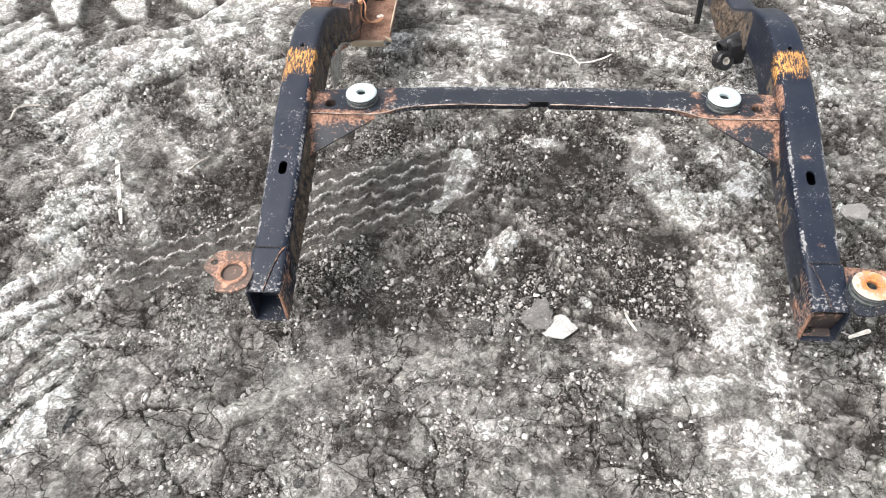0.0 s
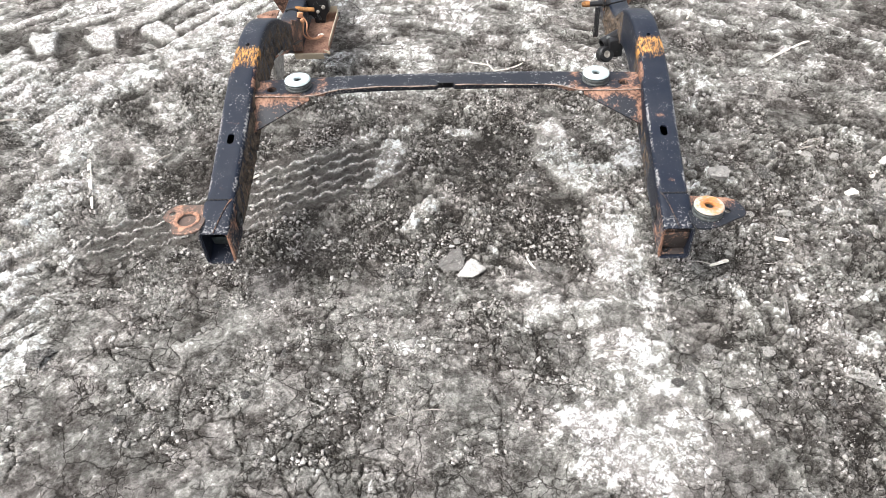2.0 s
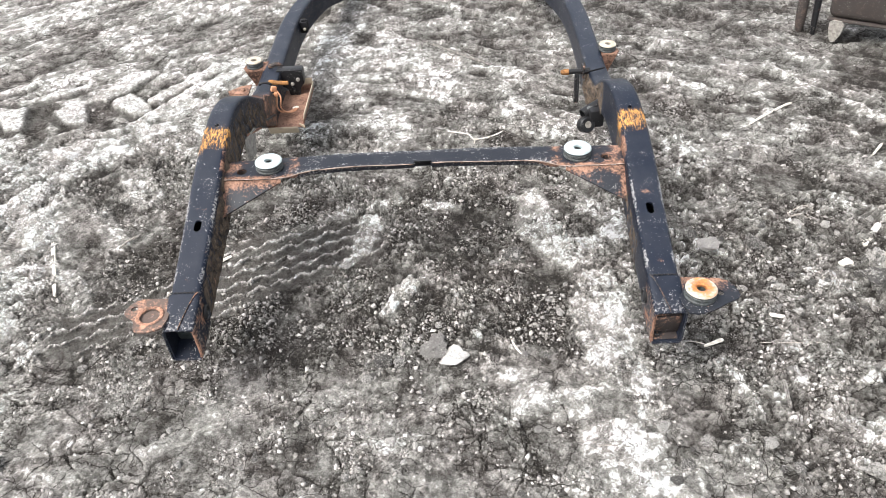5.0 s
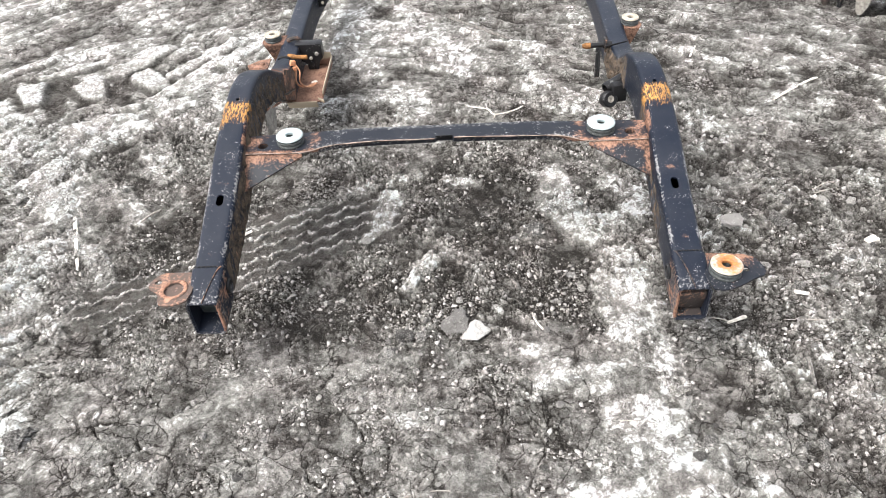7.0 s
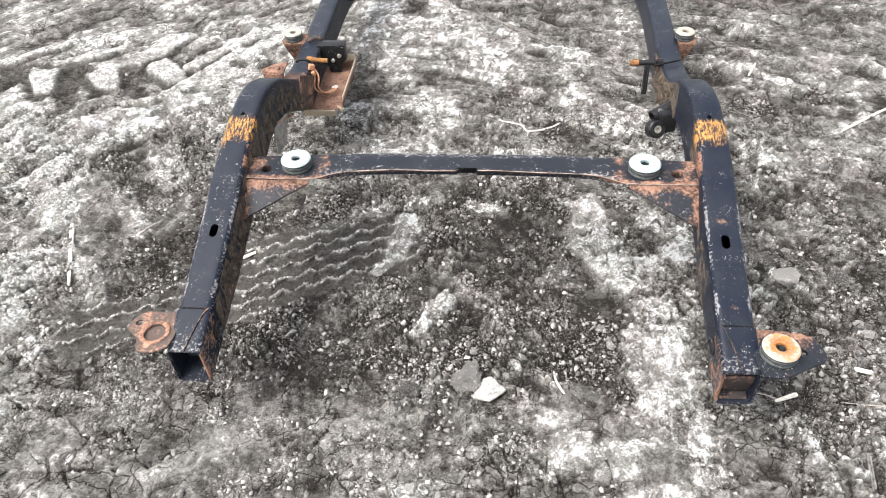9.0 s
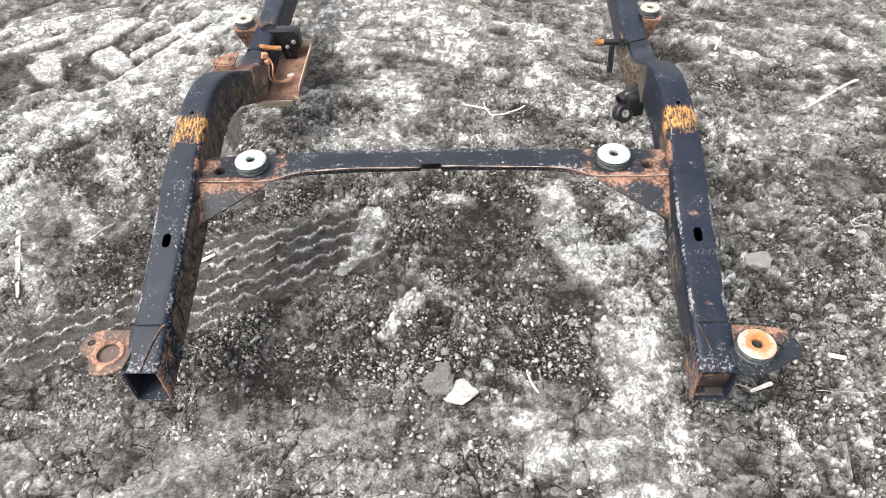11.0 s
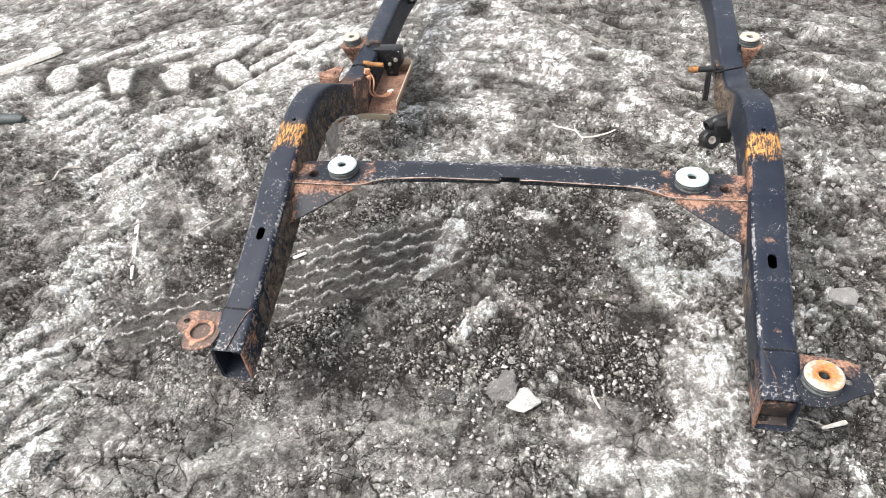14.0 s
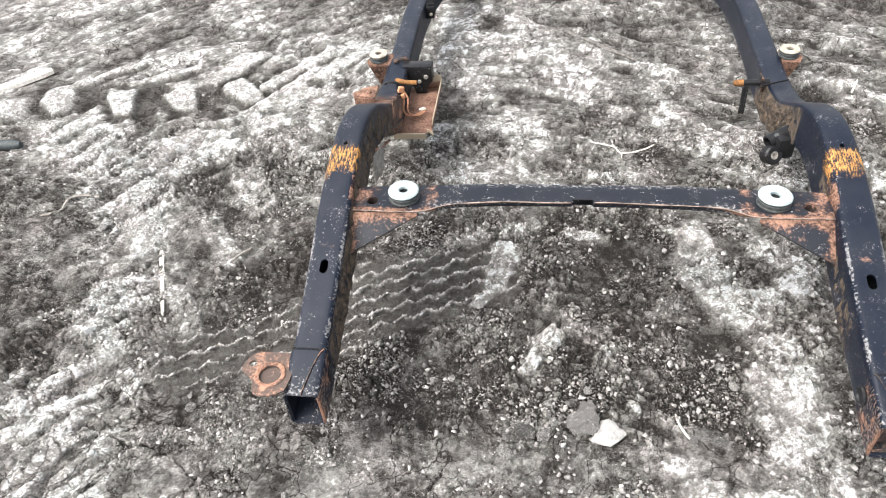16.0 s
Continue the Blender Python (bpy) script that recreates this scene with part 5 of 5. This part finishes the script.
# the other rail: stub bar with an orange cap, strut, tube and bushing eye
part("stub_bar", pipe([(0.565, 0.692, 0.250), (0.535, 0.691, 0.250), (0.5349, 0.691, 0.250), (0.490, 0.690, 0.249)], [0.012, 0.012, 0.009, 0.009], 14), M_SIDE, chassis, "", lambda c: 0.3 + 0 * c[:, 0])
part("bar_cap", pipe([(0.492, 0.690, 0.249), (0.477, 0.690, 0.249), (0.465, 0.690, 0.248)], [0.0105, 0.0105, 0.007], 14), M_BAR, chassis, "orange plastic-like cap on the stub bar", lambda c: 0.8 + 0 * c[:, 0])
bm = bmesh.new()
rounded(bm, pose(0.542, 0.690, 0.250, 0, 0, 8), (0.007, 0.030, 0.046), 0.003)
rounded(bm, pose(0.575, 0.668, 0.262, 30, 0, 22), (0.090, 0.004, 0.007), 0.0015)
part("weld_collar", bm, M_SIDE, chassis, "", lambda c: 0.45 + 0 * c[:, 0])
bm = bmesh.new()
rounded(bm, pose(0.556, 0.868, 0.088, -8, 0, 0), (0.018, 0.007, 0.115), 0.002)
rounded(bm, pose(0.562, 0.872, 0.090, -8, 0, 0), (0.006, 0.022, 0.111), 0.002)
part("strut", bm, M_SIDE, chassis, "thin angled strut hanging below the rail", lambda c: 0.28 + 0.2 * (1 - ramp(c[:, 2], 0.0, 0.08)))
bm = lathe([(0.0150, 0.0), (0.0195, 0.0), (0.0195, 0.086), (0.0150, 0.086)], 26)
bmesh.ops.transform(bm, matrix=Matrix.Translation((0.487, 0.340, 0.280)) @ Vector((0.062, 0.030, 0.020)).to_track_quat("Z", "Y").to_matrix().to_4x4(), verts=bm.verts)
tube = part("tube_stub", bm, M_SIDE, chassis, "short black steel tube welded to the rail", lambda c: 0.12 + 0 * c[:, 0])
# dark disc laid on the tube, painting the shade of a drilled hole
dot = lathe([(0.001, 0.0), (0.0055, 0.0), (0.0055, 0.0015), (0.001, 0.0015)], 16)
bmesh.ops.transform(dot, matrix=pose(0.504, 0.340, 0.3035, 35, -18, 0), verts=dot.verts)
part("hole_shade_disc", dot, M_RUBBER, tube)
bm = lathe([(0.011, -0.017), (0.021, -0.017), (0.025, -0.012), (0.025, 0.012), (0.021, 0.017), (0.011, 0.017)], 28)
bmesh.ops.transform(bm, matrix=pose(0.495, 0.318, 0.258, 62, 0, 20), verts=bm.verts)
eye = part("bushing_eye", bm, M_SIDE, chassis, "black bushing eye below the tube", lambda c: 0.35 + 0 * c[:, 0])
bm = lathe([(0.001, -0.016), (0.0105, -0.016), (0.0105, 0.0165), (0.005, 0.0165), (0.005, 0.012), (0.001, 0.012)], 20)
bmesh.ops.transform(bm, matrix=pose(0.495, 0.318, 0.258, 62, 0, 20), verts=bm.verts)
part("bushing_core", bm, M_DUSTY, eye)
bm = bmesh.new()
rounded(bm, pose(0.526, 0.330, 0.276, 0, 0, 12), (0.046, 0.030, 0.060), 0.006)
part("bushing_arm", bm, M_SIDE, chassis, "", lambda c: 0.3 + 0 * c[:, 0])
# a small eared bracket further along one rail
xe = -(rail_at(1.30)[0] - 0.033)
bm = bmesh.new()
rounded(bm, pose(xe + 0.016, 1.285, 0.205), (0.032, 0.008, 0.048), 0.004)
rounded(bm, pose(xe + 0.016, 1.315, 0.205), (0.032, 0.008, 0.048), 0.004)
rounded(bm, pose(xe + 0.004, 1.300, 0.205), (0.006, 0.036, 0.048), 0.002)
ear = part("rail_ear", bm, M_SIDE, chassis, "", lambda c: 0.2 + 0 * c[:, 0])
b = lathe([(0.001, 0.0), (0.006, 0.0), (0.006, 0.004), (0.004, 0.006), (0.001, 0.006)], 12)
bmesh.ops.transform(b, matrix=pose(xe + 0.020, 1.281, 0.200, 90, 0, 0), verts=b.verts)
part("bolt", b, M_OLDZINC, ear)
# mud and rust scale caked on the inner sides of the rails
def caked(side, y0, y1, low, high, seed, thick=0.007, gaps=0.0):
    ny, nz = int((y1 - y0) / 0.0042), 24
    bm = bmesh.new()
    rows = []
    for i in range(ny + 1):
        y = y0 + (y1 - y0) * i / ny
        x, top, w, h = rail_at(y)
        if side > 0:
            x += 0.020 * float(ramp(y, 0.28, 0.55))
        row = []
        for j in range(nz + 1):
            v = low + (high - low) * j / nz
            fade = min(1.0, 5 * i / ny, 5 * (ny - i) / ny, 5 * j / nz + 0.2, 5 * (nz - j) / nz)
            p = Vector((seed, y * 55, v * h * 26))
            d = noise.noise(p) + 0.8 * noise.noise(p * 2.7) + 0.5 * noise.noise(p * 6.1) + 0.4 * noise.noise(Vector((seed, y * 260, v * h * 60))) - gaps
            d = (d + 0.35) * thick * fade
            row.append((bm.verts.new(((x - w / 2 - max(d, -0.002)) * side, y, top - h * (1 - v))), d))
        rows.append(row)
    for a, b in zip(rows, rows[1:]):
        for j in range(nz):
            quad = (a[j], a[j + 1], b[j + 1], b[j])
            if max(q[1] for q in quad) > 0:
                bm.faces.new([q[0] for q in quad])
    bmesh.ops.delete(bm, geom=[v for v in bm.verts if not v.link_faces], context="VERTS")
    return part("caked_mud", bm, M_MUD, chassis, "brown mud and rust scale caked on the rail", smooth=False)


caked(-1, -0.385, 0.10, 0.04, 0.90, 1.7)
caked(-1, 0.10, 0.50, 0.06, 0.82, 3.1, 0.005, 0.25)
caked(1, -0.30, 0.10, 0.05, 0.70, 5.3, 0.003, 0.35)
caked(1, 0.30, 0.78, 0.04, 0.92, 8.9, 0.008)
# plugs in the near ends: an inner stiffener with a bolt
for side in (1, -1):
    bm = bmesh.new()
    rounded(bm, pose(0.562 * side, -0.4465, 0.184, 14, 0, 0), (0.0615, 0.004, 0.032), 0.0015)
    if side > 0:
        rounded(bm, pose(0.562, -0.470, 0.1685, 14, 0, 0), (0.058, 0.050, 0.004), 0.0015)
        rounded(bm, pose(0.562, -0.484, 0.203, 10, 0, 0), (0.062, 0.004, 0.060), 0.0015)
        rounded(bm, pose(0.562, -0.474, 0.234, 14, 0, 0), (0.062, 0.024, 0.004), 0.0015)
    # left plate coloured near-black: the shade inside the rail end, painted on
    stiff = part("end_stiffener", bm, M_RUST if side > 0 else M_HOSE_AND_SHADE, chassis, "", lambda c: 0.32 - 0.14 * (c[:, 0] < 0))
    if side > 0:
        b = lathe([(0.004, 0.0), (0.010, 0.0), (0.010, 0.007), (0.004, 0.007)], 6)
        bmesh.ops.transform(b, matrix=pose(0.545 * side, -0.482, 0.169, 14, 0, 0), verts=b.verts)
        part("nut", b, M_SIDE, stiff)
    # rubber plug in the inner side
    b = lathe([(0.001, 0.0), (0.0195, 0.0), (0.0195, 0.004), (0.016, 0.007), (0.013, 0.003), (0.001, 0.003)], 24)
    bmesh.ops.transform(b, matrix=pose(0.5255 * side, -0.412, 0.226, 0, -90 * side, 0), verts=b.verts)
    part("side_plug", b, M_SIDE, chassis, "", lambda c: 0.34 * (np.hypot(c[:, 1] + 0.412, c[:, 2] - 0.226) > 0.014))
    # weld bead where the sleeve is joined
    y0 = -0.402
    bead = [((0.530 + 0.066 * k / 20) * side, y0 + 0.002 * math.sin(k * 2.1), 0.2825 + 0.0006 * math.sin(k * 3.3)) for k in range(21)]
    part("weld_bead", pipe(bead, 0.0013, 6), M_SIDE, chassis, "", lambda c: 0.35 + 0 * c[:, 0])
    bead = [((0.530 + 0.03 * (k / 14) ** 0.6) * side, -0.402 - 0.098 * k / 14, 0.2835 - 0.0245 * k / 14 + 0.0006 * math.sin(k * 3.0)) for k in range(15)]
    part("weld_bead", pipe(bead, 0.0014, 6), M_SIDE, chassis, "", lambda c: 0.55 + 0 * c[:, 0])

# ---- sticks, boards and scrap on the soil ----
def on_soil(points, lift=0.004):
    return [(x, y, height(x, y) + lift) for x, y in points]


def stick(name, pts, radius, mat, label, lift=0.003, n=18, rough=0.15, seg=7, category="stick"):
    pts = curve_points(on_soil(pts, lift), n)
    r = [radius * (1 + rough * math.sin(5.1 * k + radius * 900)) * (0.55 if k in (0, n - 1) else 1) for k in range(n)]
    bm = pipe(pts, r, seg)
    return tagged(part(name, bm, mat, None), label, category, "sticks on the soil")


def splinter(name, x0, y0, x1, y1, w0, w1, thick, mat, label, category="splinter", group="wood scraps"):
    """A torn sliver of board, broken unevenly at its ends."""
    d = Vector((x1 - x0, y1 - y0, 0))
    side = Vector((-d.y, d.x, 0)).normalized()
    bm = bmesh.new()
    n, rows = 14, []
    rg = random.Random(int(1000 * abs(x0)))
    z0, z1 = height(x0, y0) + 0.005, height(x1, y1) + 0.005
    section = ((0.5, 0.0), (0.44, 1.0), (0.08, 0.95), (0.02, 0.35), (-0.05, 0.9), (-0.41, 0.85), (-0.5, 0.0))
    for k in range(n + 1):
        t = k / n
        c = Vector((x0, y0, 0)) + d * t
        w = (w0 + (w1 - w0) * t) * (0.94 + 0.12 * rg.random()) * (0.6 if k in (0, n) else 1)
        z = z0 + (z1 - z0) * t
        rows.append([bm.verts.new(c + side * w * a + Vector((0, 0, z + thick * b))) for a, b in section])
    for a, b in zip(rows, rows[1:]):
        for j in range(7):
            bm.faces.new((a[j], a[(j + 1) % 7], b[(j + 1) % 7], b[j]))
    bm.faces.new(rows[0][::-1])
    bm.faces.new(rows[-1])
    return tagged(part(name, bm, mat, None, smooth=False), label, category, group)


splinter("wood_splinter", -1.233, 0.159, -1.128, -0.086, 0.017, 0.009, 0.005, M_WOOD, "long bleached splinter of split wood on soil")
splinter("wood_plank", -2.66, 0.80, -2.215, 1.262, 0.062, 0.045, 0.018, M_WOOD, "weathered pale wooden board lying on soil", "plank")
splinter("wood_chip", -0.652, 0.030, -0.620, 0.056, 0.012, 0.009, 0.004, M_WOOD, "short white chip of wood on soil")
splinter("wood_chip", 1.337, 0.055, 1.260, -0.022, 0.018, 0.024, 0.006, M_WOOD, "bleached wood chip on soil")
splinter("wood_chip", -1.33, -0.285, -1.285, -0.282, 0.010, 0.008, 0.003, M_WOOD, "small white chip of wood on soil")
splinter("wood_chip", 0.90, -0.30, 0.94, -0.305, 0.012, 0.010, 0.004, M_WOOD, "small white chip of wood on soil")
splinter("wood_chip", 1.20, -0.085, 1.165, -0.10, 0.030, 0.02, 0.006, M_WOOD, "bleached flat wood chip on soil")
splinter("bark_strip", 0.860, -0.52, 0.850, -0.60, 0.010, 0.008, 0.005, M_BARK, "grey strip of bark half buried", "bark")
stick("curved_twig", [(1.347, 0.799), (1.312, 0.778), (1.271, 0.746), (1.188, 0.677), (1.141, 0.647)], 0.0046, M_WOOD, "pale peeled branch with a frayed end")
stick("long_stick", [(-0.06, 1.552), (0.04, 1.445), (0.114, 1.369), (0.242, 1.254)], 0.0065, M_BARK, "long straight grey stick on soil")
stick("long_stick", [(-0.07, 1.57), (0.06, 1.42), (0.16, 1.315)], 0.004, M_BARK, "long thin grey stick beside another")
stick("root_twig", [(0.055, 0.712), (0.126, 0.690), (0.153, 0.664), (0.222, 0.687), (0.281, 0.729)], 0.0024, M_WOOD, "thin white root lying on soil", n=16)
stick("root_twig", [(0.153, 0.664), (0.149, 0.635)], 0.0020, M_WOOD, "thin white root lying on soil", n=6)
stick("curved_twig", [(-1.737, 0.32), (-1.686, 0.354), (-1.667, 0.397), (-1.628, 0.428), (-1.576, 0.424)], 0.0042, M_TWIG, "curved grey twig on cracked soil")
stick("twig", [(-1.0, 0.118), (-0.98, 0.155), (-0.958, 0.192)], 0.0035, M_TWIG, "thin grey twig on dark soil", n=10)
stick("twig", [(0.221, -0.325), (0.228, -0.36), (0.244, -0.391)], 0.0028, M_WOOD, "thin pale twig between clods", n=10)
stick("twig", [(1.55, 0.505), (1.48, 0.422)], 0.0045, M_WOOD, "short pale twig on soil", n=8)
stick("twig", [(0.962, 1.062), (0.924, 0.985)], 0.004, M_WOOD, "short pale twig leaning on a clod", n=8, lift=0.012)
splinter("husk", 0.712, -0.384, 0.766, -0.360, 0.007, 0.011, 0.004, M_WOOD, "curled pale husk on soil", "husk")
stick("straw", [(0.678, -0.360), (0.698, -0.366), (0.716, -0.376)], 0.0016, M_TWIG, "thin straw beside a husk", n=8)
stick("straw", [(0.85, -0.385), (0.93, -0.392), (1.01, -0.39)], 0.0014, M_TWIG, "thin straw on soil", n=12)
stick("straw", [(-1.911, 0.256), (-1.897, 0.332)], 0.0026, M_TWIG, "short straw on soil", n=8)
stick("straw", [(0.38, -0.68), (0.43, -0.685), (0.47, -0.69)], 0.0013, M_TWIG, "thin straw on soil", n=8)
stick("straw", [(-0.12, -0.86), (-0.03, -0.84), (0.04, -0.845)], 0.0011, M_TWIG, "thin straw on soil", n=8)
stick("wire_loop", [(1.14 + 0.036 * math.cos(a * 0.7), 0.135 + 0.030 * math.sin(a * 0.7)) for a in range(9)], 0.002, M_TWIG, "small loop of dry stem on soil", n=24, category="stem")
hose = stick("hose_piece", [(-2.62, 0.60), (-2.42, 0.64), (-2.276, 0.672), (-2.16, 0.70), (-2.016, 0.690)], 0.021, M_HOSE_AND_SHADE, "cut end of black rubber hose on soil", 0.014, 24, 0.02, 14, "hose")

# the flat rock with a chalk-white broken face beside the middle of the frame
BROKEN = lump_mesh("broken_rock", 63, 0.62, 0.25, M_CHALK, 4, 0.045, (0.38, 0.72))
FLAT = [lump_mesh("flat_rock", 40 + k, 0.46, 0.5, M_STONE2, 4, 0.16, (0.34, 0.70)) for k in range(3)]
stone(0.020, -0.352, 0.046, FLAT[0], "flat_rock", "flat grey rock set in the soil", "rock", 200, 0.15, tilt=8)
stone(0.066, -0.398, 0.046, BROKEN, "broken_rock", "chalk-white broken rock with a sharp edge", "rock", 140, 0.25, tilt=14)
stone(-0.254, -0.018, 0.021, FLAT[2], "flat_stone", "pale flat pointed stone on soil", "stone", 12, 0.20)
stone(-0.086, -0.645, 0.019, BROKEN, "flat_stone", "small white square flake of stone", "rock", 75, 0.2, tilt=6)
for x, y, r, k, tag in ((0.24, 0.015, 0.034, 0, "large grey clod of dried mud"), (-0.115, -0.40, 0.022, 1, "crumbling clod of pale dried mud"), (0.975, -0.765, 0.030, 3, "large grey clod of dried mud"),
                     (0.96, 0.0, 0.03, 4, "grey clod of dried mud"), (1.25, -0.17, 0.05, 1, "broad clod of pale dried mud"), (1.27, -0.095, 0.055, 2, "broad crusted clod of dried mud"), (1.33, -0.125, 0.042, 3, "grey clod of dried mud"), (-0.86, -0.12, 0.018, 3, "small upright clod of mud"), (-1.04, -0.68, 0.032, 0, "pale cracked clod of mud")):
    stone(x, y, r, BIG_CLODS[k], "soil_clod", tag + " on soil", "clod", 40 * k, 0.2, "clods on the soil")

PALE_CLOD = lump_mesh("pale_clod", 71, 0.5, 0.45, M_CHALK, 4, 0.14)
stone(0.822, -0.006, 0.034, PALE_CLOD, "pale_clod", "chalky pale clod of dried mud on soil", "clod", 25, 0.2, "clods on the soil")
heaps = ((1.04, -0.03, 0.30, 0.25), (0.86, -0.74, 0.10, 0.09), (0.60, -0.73, 0.06, 0.06), (1.25, -0.16, 0.12, 0.08), (-0.11, -0.42, 0.05, 0.05), (0.20, -0.02, 0.09, 0.07))
for k in range(130):
    hx, hy, rx, ry = heaps[0] if k % 2 else heaps[k // 2 % 6]
    x, y = hx + rx * rng.uniform(-1, 1), hy + ry * rng.uniform(-1, 1)
    stone(x, y, 0.006 + 0.013 * rng.random() ** 2.2, rng.choice(CLODS), "soil_clod", "crumbly grey clod of dried soil", "clod", rng.uniform(0, 360), 0.25, "clods on the soil")

# ---- the scrap axle behind ----
axle = thing("scrap_axle", "rusty brown scrap axle beam with hanging brackets on soil", "axle", pose(1.80, 1.235, 0, 0, 0, -38))
bm = bmesh.new()
rounded(bm, pose(0.33, 0.075, 0.205, 0, -2, 0), (1.02, 0.15, 0.19), 0.035, 5)
rounded(bm, pose(0.33, 0.004, 0.113, 0, -2, 0), (1.00, 0.030, 0.008), 0.003)
for v in bm.verts:
    v.co += Vector((0, 0.006, 0.006)) * noise.noise(v.co * 14)
part("beam", bm, M_AXLE, axle, "", lambda c: 0.3 + 0 * c[:, 0], edge=lambda c: 0.36 + 0 * c[:, 0])
for x, w, drop, z in ((-0.125, 0.062, 0.092, 0.098), (0.12, 0.115, 0.118, 0.112), (0.40, 0.08, 0.120, 0.118)):
    bm = plate(softened([(-w / 2, 0.0), (w / 2, 0.0), (w * 0.40, -drop * 0.6), (w * 0.12, -drop), (-w * 0.18, -drop), (-w * 0.42, -drop * 0.5)], 1), -0.018, 0.018)
    bmesh.ops.transform(bm, matrix=pose(x, -0.004, z, 90, 0, 0), verts=bm.verts)
    part("hanger_bracket", bm, M_DUSTY, axle, "dusty grey hanging bracket", smooth=False)
for x, y, h, r in ((-0.225, 0.02, 0.22, 0.014), (-0.285, 0.03, 0.34, 0.022)):
    bm = pipe([(x + 0.01, y, -0.005), (x + 0.004, y, 0.04), (x, y, 0.10), (x - 0.008, y + 0.01, h)], [r * 0.6, r * 0.9, r, r * 1.2], 12)
    part("leg", bm, M_AXLE if x < -0.25 else M_SIDE, axle, "", lambda c: 0.35 + 0 * c[:, 0])
